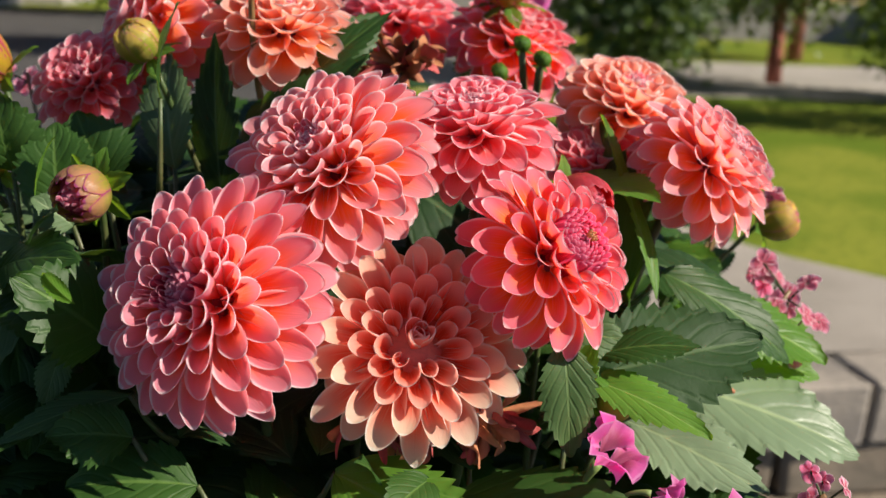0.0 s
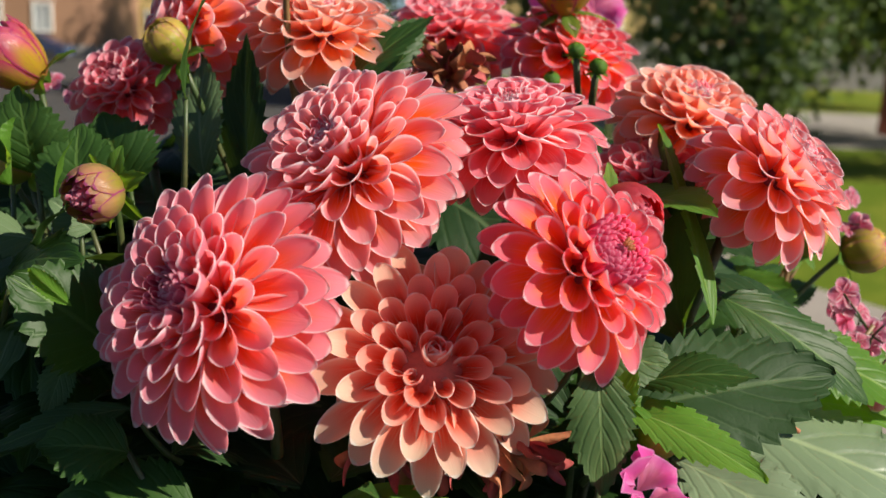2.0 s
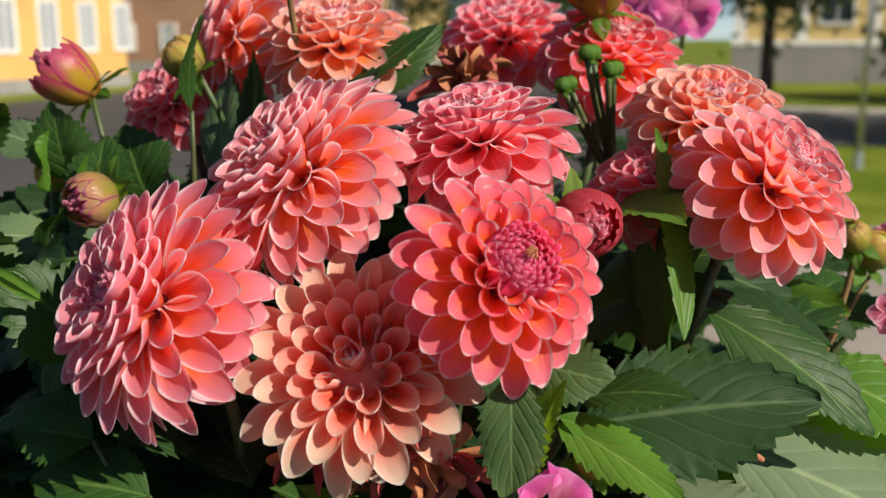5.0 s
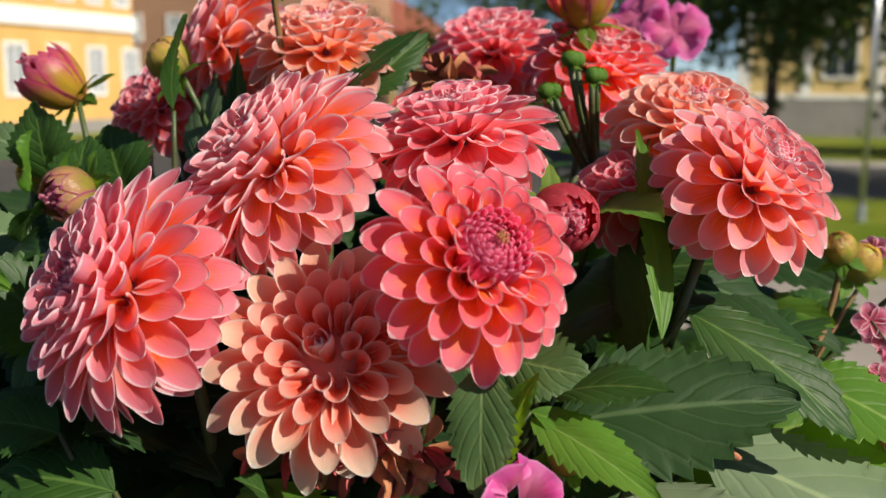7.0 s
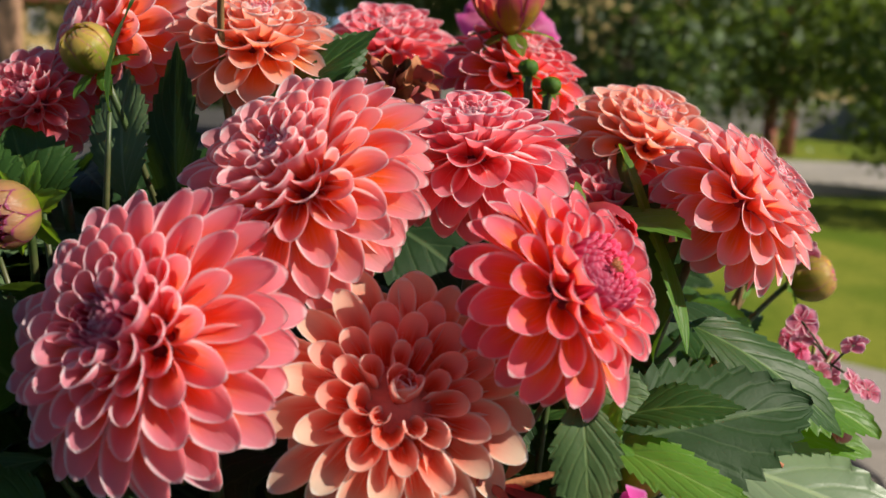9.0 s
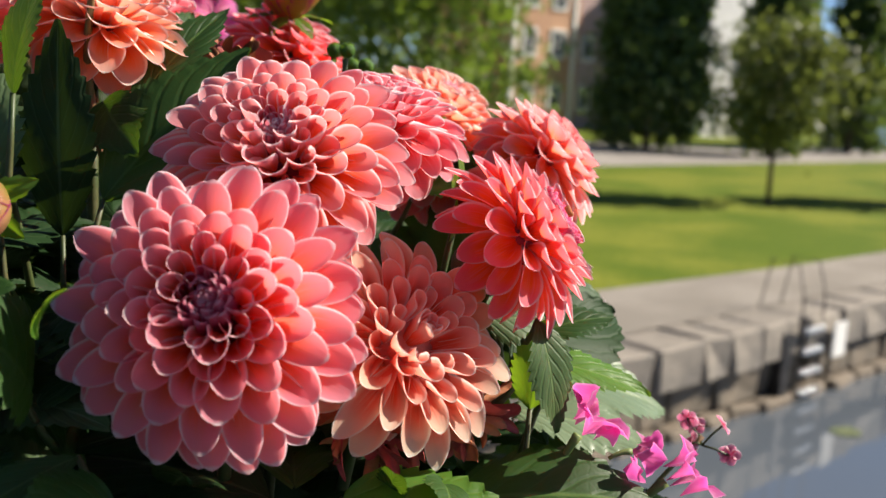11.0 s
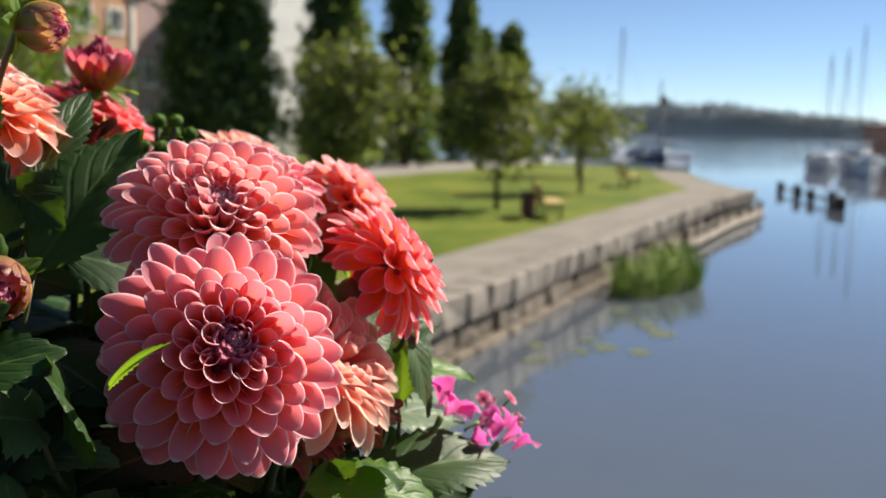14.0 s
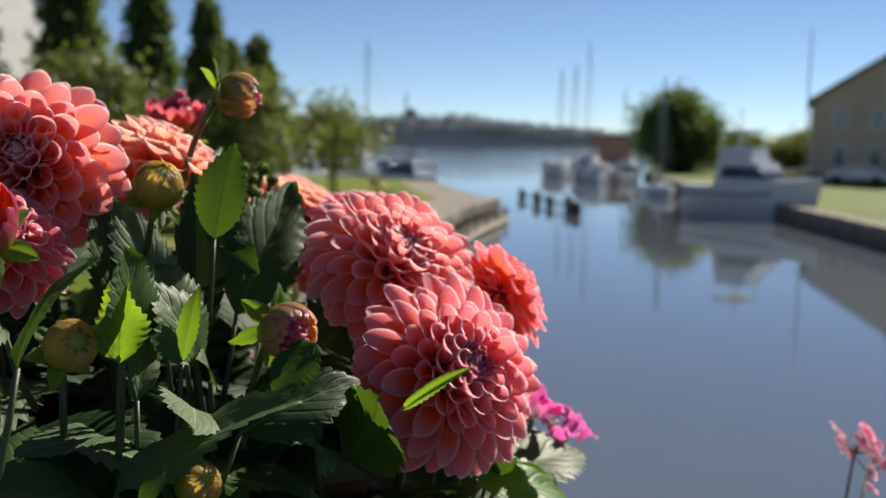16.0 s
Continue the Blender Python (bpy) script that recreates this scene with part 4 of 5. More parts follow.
bud((-0.248, 0.534, 3.456), (-0.62, -0.35, 0.55), 0.0150, "bud_pink", "half open dahlia bud with pink and yellow petals", 1.5, 0.75, seed=4, flare=0.22)
bud((-0.231, 0.502, 3.404), (-0.45, -0.75, 0.35), 0.0105, "bud_yellow", "round yellow dahlia bud streaked with pink", 1.1, 0.1, seed=5)
bud((-0.221, 0.449, 3.349), (-0.35, -0.55, 0.45), 0.0092, "bud_yellow", "small closed green yellow dahlia bud", 1.0, 0.0, seed=6)
bud((0.0693, 0.4593, 3.4013), (0.55, -0.70, 0.10), 0.0140, "bud_red", "tight dark red dahlia bud opening behind a bloom", 1.1, 0.24, seed=7)
bud((-0.088, 0.507, 3.511), (0.45, -0.62, -0.05), 0.0118, "bud_petal", "nodding purple and yellow dahlia bud on a red stem", 1.15, 0.5, (-0.088, 0.54, 3.40), "stem_red", seed=8)
bud((0.038, 0.630, 3.505), (-0.10, -0.15, 0.95), 0.0150, "bud_pink", "half open pink dahlia with yellow base above the leaves", 1.3, 0.8, (0.04, 0.63, 3.36), seed=9, flare=0.45)
bud((0.0835, 0.4140, 3.3200), (0.2, -0.5, 0.6), 0.0080, "bud_yellow", "small green dahlia bud among low leaves", 1.0, 0.0, (0.07, 0.42, 3.24), seed=10)
for k in range(6):
    bud((0.034 + 0.012 * (k % 3), 0.568 + 0.012 * (k // 3) * 1.3, 3.452 + 0.008 * ((k * 2) % 3)), (0.2 * (k % 3 - 1), -0.3, 0.9), 0.0043, "leaf_young", "tiny closed green dahlia bud in a cluster", 1.0, 0.0, (0.06, 0.60, 3.40), seed=20 + k, sepals=4)
bud((0.193, 0.640, 3.362), (0.35, -0.35, 0.7), 0.0105, "bud_yellow", "yellow bud on a dark branching stem", 1.1, 0.0, (0.165, 0.61, 3.31), "stem_red", seed=31)
bud((0.181, 0.622, 3.372), (-0.2, -0.5, 0.8), 0.0085, "bud_yellow", "small yellow bud on a dark branching stem", 1.1, 0.0, (0.165, 0.61, 3.31), "stem_red", seed=32)


def ruffled(p, axis, r, label, seed, depth=0.35, lobes=5, close=0.0, peak=0.0):
    """A soft trumpet flower with ruffled lobes."""
    rng = random.Random(seed)
    thing = empty("trumpet_flower", aimed(p, axis, rng.uniform(0, 6.28)) @ Matrix.Scale(r, 4), label, "flower", "magenta flowers")
    for k in range(lobes):
        nu, nv = 8, 8
        verts, uvs, faces = [], [], []
        ph = rng.uniform(0, 6.28)
        for j in range(nv + 1):
            v = j / nv
            for i in range(nu + 1):
                u = 2 * i / nu - 1
                a = u * 0.95 * (0.7 + 0.3 * v)
                rr = 0.02 + 0.98 * v * (1 - 0.16 * abs(u) ** 2.5 - peak * abs(u))
                z = -depth * (1 - v) ** 1.6 + 0.16 * v * math.sin(4.2 * u + ph) * (0.3 + v) - 0.25 * v * v + v * (0.09 * math.sin(9 * u + 5 * v + ph) + 0.07 * math.sin(5 * u - 8 * v + 2 * ph))
                verts.append((rr * math.sin(a), rr * math.cos(a), z))
                uvs.append((i / nu, v))
        for j in range(nv):
            for i in range(nu):
                q = j * (nu + 1) + i
                faces.append((q, q + 1, q + nu + 2, q + nu + 1))
        ob = new("petal", mesh_of("petal", verts, faces, uvs, True, M["magenta"]))
        ob.parent = thing
        ob.matrix_basis = Matrix.Rotation(k * 6.283 / lobes, 4, "Z") @ Matrix.Rotation(close + rng.uniform(-0.25, 0.25), 4, "X")
    a = Vector(p) - Vector(axis).normalized() * r * depth
    part("tube", tube(arc_points(a, a - Vector(axis).normalized() * r * 0.9 - Vector((0, 0, r * 0.5)), (0, 0, 0.001), 6), [r * 0.14, r * 0.12, r * 0.10, r * 0.09, r * 0.08, r * 0.07], 7), M["leaf_solid"], thing, "pale green flower tube", True)
    return thing


M["leaf_solid"] = rough_mat("pale_stalk", (0.16, 0.22, 0.06), (0.12, 0.18, 0.04), 40, 0.6)
ruffled((0.0760, 0.3790, 3.3130), (0.40, -0.25, 0.60), 0.0165, "crumpled magenta trumpet flower below the dahlias", 3, 0.5, 5, 0.75)
ruffled((0.098, 0.368, 3.298), (0.75, -0.25, -0.25), 0.0120, "crumpled magenta trumpet flower below the dahlias", 4, 0.5, 4, 0.5)
ruffled((0.126, 0.362, 3.289), (0.70, -0.35, 0.35), 0.0165, "deep pink trumpet flower hanging over the planter edge", 5, 0.9, 4, 0.35, 0.55)
ruffled((0.066, 0.835, 3.500), (0.1, -0.7, 0.5), 0.027, "pale magenta trumpet flower at the back of the planter", 6)
ruffled((0.035, 0.850, 3.512), (-0.3, -0.7, 0.4), 0.024, "pale magenta trumpet flower at the back of the planter", 7)


def spray(p, foot, size, label, seed, count=5):
    """A spray of small pink flowers on thin stalks."""
    rng = random.Random(seed)
    thing = empty("pink_flower_spray", Matrix.Translation(foot), label, "flower", "small pink flowers")
    p, foot = Vector(p), Vector(foot)
    part("stem", tube(arc_points(foot, p, (0.0, 0, 0.01), 8), [0.0012] * 8, 6), M["stem_red"], thing, smooth=True)
    me = petal_mesh("petal", 1.0, 0.52, 0.5, 0.4, 0.5, M["diascia"], 0.12, seed, 0.1, 0.3)
    for i in range(count):
        c = p + Vector((rng.uniform(-1, 1), rng.uniform(-1, 1), rng.uniform(-0.9, 0.9))) * size * 1.6
        bm = tube([p - Vector((0, 0, size * 0.6)), (p + c) / 2 - Vector((0, 0, size * 0.2)), c], 0.0006, 5)
        head = part("stalk", bm, M["stem"], thing, smooth=True)
        ax = Vector((rng.uniform(-0.6, 0.6), rng.uniform(-1, -0.2), rng.uniform(0, 0.7)))
        m = aimed(c, ax, rng.uniform(0, 6.28)) @ Matrix.Scale(size * rng.uniform(0.6, 0.85), 4)
        for k in range(5):
            ob = new("petal", me)
            ob.matrix_basis = m @ petal_matrix(k * 1.2566 + rng.uniform(-0.1, 0.1), Vector((0.05, 0, 0)), 0.25, 0, rng.uniform(0.85, 1.15))
            child(ob, head)
    return thing


spray((0.210, 0.560, 3.332), (0.15, 0.55, 3.20), 0.0104, "small bright pink flowers on thin stalks", 1)
spray((0.203, 0.535, 3.315), (0.15, 0.53, 3.20), 0.0096, "small bright pink flowers on thin stalks", 2, 4)
spray((0.182, 0.410, 3.280), (0.12, 0.45, 3.16), 0.0080, "small pink flowers hanging below the leaves", 3)
spray((0.208, 0.660, 3.372), (0.14, 0.62, 3.22), 0.0104, "small bright pink flowers on thin stalks", 4)
spray((0.214, 0.598, 3.318), (0.15, 0.58, 3.20), 0.0104, "small magenta pink flowers on thin stalks", 5, 6)
spray((0.350, 0.163, 3.232), (0.15, 0.20, 3.06), 0.0120, "small pink flowers on an arching stalk over the water", 6, 7)
spray((0.362, 0.150, 3.212), (0.15, 0.20, 3.06), 0.0115, "small pink flowers on an arching stalk over the water", 7, 5)
spray((-0.262, 0.640, 3.435), (-0.22, 0.62, 3.20), 0.0096, "small pink flowers behind the dahlia buds", 8, 4)

# a withered bloom behind the rose dahlia
wither = empty("withered_flower", Matrix.Translation((-0.021, 0.576, 3.457)), "withered brown dahlia with shrivelled petals", "flower")
rng = random.Random(9)


def shrivelled(parent, centre, reach, count, shades, low, high, size):
    """Dry petals, each crumpled in its own way, round a withered heart."""
    for k in range(count):
        d = Vector((rng.uniform(-1, 1), rng.uniform(-1, 0.5), rng.uniform(low, high))).normalized()
        p = Vector(centre) + Vector((rng.uniform(-1, 1) * reach, 0, 0)) + d * 0.003
        me = petal_mesh("petal", size * rng.uniform(0.75, 1.2), size * rng.uniform(0.16, 0.28), 1.9, rng.uniform(0.8, 2.4), rng.uniform(-0.8, 1.4), M[shades[k % len(shades)]], rng.uniform(0.4, 0.9), 700 + k, rng.uniform(-1.2, 1.2))
        ob = new("petal", me)
        ob.matrix_basis = aimed(p, d, rng.uniform(0, 6.28)) @ Matrix.Rotation(math.pi / 2, 4, "X")
        child(ob, parent)


shrivelled(wither, (-0.021, 0.576, 3.451), 0.004, 30, ("dry", "dry", "wilt"), -0.15, 0.9, 0.024)
part("stem", tube(arc_points((-0.021, 0.576, 3.451), (-0.02, 0.58, 3.28), (0.006, 0, 0), 7), 0.0022, 7), M["stem"], wither, smooth=True)
wither = empty("withered_flower", Matrix.Translation((0.003, 0.410, 3.318)), "withered red dahlia hanging below the open bloom", "flower")
shrivelled(wither, (0.003, 0.406, 3.318), 0.030, 64, ("wilt", "wilt", "dry"), -0.9, 0.2, 0.022)

# a dry brown petal lying on a pale leaf
scrap = empty("fallen_petal", Matrix.Translation((0.140, 0.448, 3.318)), "dry curled brown petal fallen on a leaf", "petal")
part("petal", tube([(0.128, 0.452, 3.324), (0.133, 0.446, 3.321), (0.138, 0.441, 3.319), (0.144, 0.437, 3.318)], [0.0012, 0.0030, 0.0026, 0.0010], 6), M["dry"], scrap, smooth=True)


# ---- trees ----
def leaf_cloud(name, spots, per, spread, size, mat, parent, seed):
    """A crown of many small leaves in clumps round the given spots."""
    g = np.random.default_rng(seed)
    c = np.repeat(np.asarray(spots), per, axis=0)
    n = len(c)
    off = g.normal(0, 1, (n, 3)) * spread
    c = c + off
    a = g.normal(0, 1, (n, 3))
    a /= np.linalg.norm(a, axis=1)[:, None]
    b = np.cross(a, g.normal(0, 1, (n, 3)))
    b /= np.linalg.norm(b, axis=1)[:, None]
    s = size * g.uniform(0.6, 1.3, (n, 1))
    v = np.empty((n, 4, 3))
    v[:, 0], v[:, 1], v[:, 2], v[:, 3] = c - a * s, c + b * s * 0.5, c + a * s, c - b * s * 0.5
    me = bpy.data.meshes.new(name)
    me.from_pydata(v.reshape(-1, 3).tolist(), [], np.arange(n * 4).reshape(-1, 4).tolist())
    me.materials.append(mat)
    ob = new(name, me)
    return child(ob, parent)


def tree(x, y, z, height, width, low, mat, label, seed, columnar=False, per=34, clumps=110, size=0.16, trunk_r=0.10, bark="bark", loose=False):
    rng = random.Random(seed)
    thing = empty("tree", Matrix.Translation((x, y, z)), label, "tree", "trees by the canal")
    top = z + height
    part("trunk", tube([(x, y, z - 0.05), (x + rng.uniform(-0.05, 0.05), y, z + low * 0.6), (x, y, z + low + 0.3), (x + rng.uniform(-0.2, 0.2), y, z + height * 0.85)], [trunk_r, trunk_r * 0.85, trunk_r * 0.7, trunk_r * 0.15], 9), M[bark], thing, smooth=True)
    spots = []
    for i in range(clumps):
        t = rng.random() ** (0.8 if columnar else 1.0)
        zz = z + low + (height - low) * t
        if columnar:
            r = width / 2 * (math.sin(math.pi * min(1, 0.16 + 0.84 * t) ** 0.75)) ** 0.7 * (1.0 - 0.25 * t)
        else:
            r = width / 2 * math.sqrt(max(0.02, 1 - (2 * t - 1) ** 2)) * (1.05 - 0.2 * t)
        if loose:
            r = width / 2 * (0.45 + 0.75 * math.sin(math.pi * (0.12 + 0.80 * t)) ** 1.2)
        a = rng.uniform(0, 6.28)
        q = r * math.sqrt(rng.uniform(0.15, 1.0)) * (rng.uniform(0.45, 1.35) if loose else rng.uniform(0.8, 1.15))
        spots.append((x + q * math.cos(a), y + q * math.sin(a), zz))
    for i in range(7 if not columnar else 4):
        e = Vector(rng.choice(spots))
        s = Vector((x, y, z + low + (height - low) * rng.uniform(0.0, 0.5)))
        part("limb", tube(arc_points(s, e, (0, 0, 0.15), 5), [trunk_r * 0.4, trunk_r * 0.3, trunk_r * 0.22, trunk_r * 0.14, trunk_r * 0.06], 6), M[bark], thing, smooth=True)
    leaf_cloud("crown", spots, per, width * (0.10 if loose else 0.075), size, M[mat], thing, seed)
    return thing


tree(31.1, 32.8, 1.0, 11.0, 5.0, 0.3, "fol_dark", "tall dark green columnar tree on the lawn", 1, True, 46, 330, 0.24, 0.2)
tree(35.6, 29.8, 1.0, 10.8, 3.3, 0.4, "fol_dark", "tall dark green columnar tree on the lawn", 2, True, 46, 280, 0.20, 0.2)
tree(45.6, 33.0, 1.0, 11.6, 3.4, 0.4, "fol_dark", "tall dark green columnar tree on the lawn", 3, True, 46, 280, 0.22, 0.2)
tree(53.9, 34.7, 1.0, 10.4, 3.4, 0.4, "fol_dark", "tall dark green columnar tree on the lawn", 4, True, 46, 260, 0.24, 0.2)
tree(62.5, 36.0, 1.0, 8.9, 3.6, 0.4, "fol_dark", "broad dark green columnar tree on the lawn", 5, True, 46, 280, 0.26, 0.2)
tree(59.5, 36.5, 1.0, 8.6, 3.2, 0.4, "fol_dark", "dark green columnar tree on the lawn", 6, True, 46, 220, 0.26, 0.2)
tree(19.3, 16.1, 1.0, 4.0, 2.9, 1.75, "fol_olive", "young olive green tree with a thin trunk", 7, False, 44, 80, 0.12, 0.065, loose=True)
tree(24.8, 14.8, 1.0, 3.85, 2.7, 1.5, "fol_olive", "young olive green tree with a thin trunk", 8, False, 30, 80, 0.15, 0.09, loose=True)
tree(33.3, 16.2, 1.0, 3.7, 3.2, 1.7, "fol_olive", "young sparse tree with a thin trunk", 9, False, 22, 60, 0.14, 0.08, loose=True)
tree(44.0, 21.5, 1.0, 3.6, 4.0, 1.6, "fol_olive", "young sparse tree with a thin trunk", 10, False, 22, 60, 0.15, 0.08, loose=True)
tree(11.6, 19.5, 1.0, 5.8, 5.2, 1.2, "fol_mid", "leafy green tree at the lawn's edge", 11, False, 40, 130, 0.14, 0.14)
tree(12.6, 25.0, 1.0, 5.0, 5.0, 0.9, "fol_mid", "leafy green tree at the lawn's edge", 24, False, 40, 120, 0.15, 0.14)
tree(4.8, 26.0, 1.0, 9.0, 6.2, 0.7, "fol_dark", "large dark green garden tree by the street", 12, False, 44, 190, 0.18, 0.2)
tree(9.6, 29.0, 1.0, 8.5, 7.6, 2.4, "fol_mid", "green street tree with a reddish trunk", 13, False, 38, 170, 0.18, 0.24, "bark_red")
tree(-0.6, 31.0, 1.0, 10.5, 10.5, 4.2, "fol_dark", "large shady street tree", 14, False, 44, 360, 0.20, 0.22)
tree(13.8, 39.6, 1.0, 9.5, 9.0, 2.9, "fol_mid", "green street tree with a reddish trunk", 15, False, 36, 170, 0.2, 0.32, "bark_red")
tree(-12.5, 58.0, 1.0, 12.5, 11.0, 1.0, "fol_dark", "tall dense dark green tree behind the street", 26, False, 40, 190, 0.26, 0.25)
tree(-20.0, 63.0, 1.0, 12.0, 9.0, 1.0, "fol_mid", "green tree between far houses", 16, False, 34, 120, 0.24, 0.2)
tree(97.0, 10.4, 0.75, 6.9, 9.0, 0.5, "fol_dark", "broad round dark green tree on the far bank", 17, False, 50, 210, 0.26, 0.3)
tree(118.0, 6.0, 0.75, 3.2, 8.0, 0.3, "fol_olive", "low green bushy tree on the far bank", 18, False, 40, 120, 0.28, 0.2)
tree(112.0, -1.0, 0.75, 3.0, 9.0, 0.3, "fol_olive", "low green bushy tree on the far bank", 19, False, 40, 130, 0.28, 0.2)
tree(112.0, -13.5, 0.75, 13.0, 10.0, 2.0, "fol_dark", "green tree behind the ochre building", 20, False, 40, 150, 0.28, 0.3)

# far wooded shore, its haze painted into pale blue-grey colours
far = empty("far_forest", Matrix.Translation((800, 350, 0)), "wooded shore across the bay with haze painted into its colour", "forest", kind="stuff")
g = random.Random(3)
spots = []
for i in range(1500):
    az = radians(g.uniform(44, 86))
    hgt = 24 * (1 - 0.62 * smooth01(radians(73), radians(82), az)) * (0.9 + 0.08 * math.sin(az * 37) + 0.05 * math.sin(az * 101))
    d = g.uniform(860, 960)
    spots.append((d * math.sin(az), d * math.cos(az), g.uniform(0.62, 1.0) * hgt))
leaf_cloud("crown", spots, 24, 1.8, 1.7, M["fol_hazed"], far, 8)
bm = bmesh.new()
pts = []
for i in range(40):
    az = radians(43 + i * 44 / 39)
    hgt = 21 * (1 - 0.64 * smooth01(radians(73), radians(82), az))
    pts.append((az, hgt))
v0 = [bm.verts.new((930 * math.sin(a), 930 * math.cos(a), -0.5)) for a, _ in pts]
v1 = [bm.verts.new((935 * math.sin(a), 935 * math.cos(a), h2)) for a, h2 in pts]
v2 = [bm.verts.new((1100 * math.sin(a), 1100 * math.cos(a), h2 * 0.8)) for a, h2 in pts]
for i in range(39):
    bm.faces.new((v0[i], v0[i + 1], v1[i + 1], v1[i])), bm.faces.new((v1[i], v1[i + 1], v2[i + 1], v2[i]))
part("hillside", bm, M["hazed_woods"], far, "wooded slope in a colour paled for haze")


# ---- quay ----
wall = empty("quay_wall", Matrix.Translation((10, 7.7, 0)), "grey granite block quay wall along the canal", "wall", kind="structure")
qa = math.degrees(math.atan(0.168))
rng = random.Random(4)
blocks = []
for k in range(6):
    bm = bmesh.new()
    box(bm, Matrix.Identity(4), 1, 1, 1)
    for v in bm.verts:
        v.co.x *= rng.uniform(0.95, 1.0)
        v.co.z = v.co.z * rng.uniform(0.94, 1.0)
        v.co.y += rng.uniform(-0.07, 0.07)
    bmesh.ops.bevel(bm, geom=bm.edges[:], offset=0.05, segments=1, affect="EDGES")
    bmesh.ops.recalc_face_normals(bm, faces=bm.faces)
    me = bpy.data.meshes.new("stone_block")
    bm.to_mesh(me)
    bm.free()
    me.materials.append(M["stone"])
    blocks.append(me)
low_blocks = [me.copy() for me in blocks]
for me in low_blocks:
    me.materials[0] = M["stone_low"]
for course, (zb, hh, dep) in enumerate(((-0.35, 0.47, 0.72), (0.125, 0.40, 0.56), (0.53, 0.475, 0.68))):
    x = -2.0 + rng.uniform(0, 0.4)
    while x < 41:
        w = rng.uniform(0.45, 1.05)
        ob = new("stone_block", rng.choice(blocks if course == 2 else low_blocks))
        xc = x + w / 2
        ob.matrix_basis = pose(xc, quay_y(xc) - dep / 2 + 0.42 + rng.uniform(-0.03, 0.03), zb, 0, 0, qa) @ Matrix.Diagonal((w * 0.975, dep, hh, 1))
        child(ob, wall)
        x += w
bm = bmesh.new()
box(bm, pose(16, quay_y(16) + 0.35, -0.6, 0, 0, qa), 37, 0.5, 1.57)
box(bm, pose(38, quay_y(38) + 0.45, -0.6, 0, 0, 4.6), 7.2, 0.5, 1.56)
part("backing", bm, M["joint"], wall, "dark recessed joints")
wall2 = empty("quay_wall_south", Matrix.Translation((41, -1.7, 0)), "grey stone quay wall on the far bank", "wall", kind="structure")
ends = [(20, -8.4), (33.5, -4.0), (41, -1.7), (62, 4.6), (88, 12.0)]
for (x0, y0), (x1, y1) in zip(ends, ends[1:]):
    a = math.atan2(y1 - y0, x1 - x0)
    ln = math.hypot(x1 - x0, y1 - y0)
    cnt = int(ln / 1.6)
    for k in range(cnt):
        s = (k + 0.5) / cnt
        ob = new("stone_block", rng.choice(blocks))
        ob.matrix_basis = pose(x0 + (x1 - x0) * s, y0 + (y1 - y0) * s, -0.3, 0, 0, math.degrees(a)) @ Matrix.Diagonal((ln / cnt * 0.98, 0.6, 1.10, 1))
        child(ob, wall2)

# timber fender at the quay's end, and the piles in the water
fender = empty("timber_fender", Matrix.Translation((34, 12.0, 0)), "weathered timber fender boards round the quay's end", "fender")
for k, (zz, th) in enumerate(((0.16, 0.15), (0.50, 0.06))):
    pts = [(27, quay_y(27) - 0.75, zz), (30, quay_y(30) - 0.85, zz), (34, quay_y(34) - 0.9, zz), (38, quay_y(38) - 0.8, zz), (41.6, quay_y(41.6) - 0.5, zz), (44.0, 13.6, zz)]
    part("board", tube(pts, th, 4), M["timber_pale"] if k == 0 else M["timber"], fender)
for k in range(8):
    x = 27.4 + k * 1.9
    part("post", tube([(x, quay_y(x) - 0.62, -0.5), (x, quay_y(x) - 0.62, 0.62)], 0.08, 7), M["timber"], fender)
for k, (x, y) in enumerate(((57.5, 15.3), (53.6, 13.4), (51.5, 12.2), (49.2, 10.7), (46.8, 9.8))):
    pile = empty("mooring_pile", Matrix.Translation((x, y, 0)), "short dark mooring pile standing in the water", "pile", "mooring piles")
    part("post", tube([(x, y, -0.6), (x, y, 0.55 + 0.1 * (k % 2))], 0.2 + 0.03 * (k == 4), 10), M["timber"], pile)
    part("cap", tube([(x, y, 0.55 + 0.1 * (k % 2)), (x, y, 0.60 + 0.1 * (k % 2))], 0.23, 10), M["timber"], pile)
boom = empty("mooring_boom", Matrix.Translation((48, 10.3, 0.3)), "low dark timber boom between the piles", "boom")
part("beam", tube([(46.6, 9.6, 0.28), (57.6, 15.3, 0.28)], 0.07, 6), M["timber"], boom)

# ladder on the wall
lx = 9.62
ly = quay_y(lx) - 0.30
ladder = empty("quay_ladder", pose(lx, ly, 0, 0, 0, qa), "steel ladder fixed to the quay wall", "ladder")
for sx in (-0.24, 0.24):
    part("rail", tube([(lx + sx, ly + sx * 0.168, -0.4), (lx + sx, ly + sx * 0.168, 1.25), (lx + sx, ly + 0.12 + sx * 0.168, 1.62), (lx + sx, ly + 0.5 + sx * 0.168, 1.62), (lx + sx, ly + 0.62 + sx * 0.168, 1.0)], 0.010, 8), M["iron"], ladder, smooth=True)
for k in range(5):
    bm = bmesh.new()
    box(bm, pose(lx, ly - 0.03, -0.18 + 0.25 * k, 0, 0, qa), 0.46, 0.09, 0.07, 0.015)
    part("rung", bm, M["steel"], ladder, "bright galvanised rung")
bm = bmesh.new()
box(bm, pose(lx - 0.45, ly + 0.05, -0.2, 0, 0, qa), 0.22, 0.2, 1.05, 0.02)
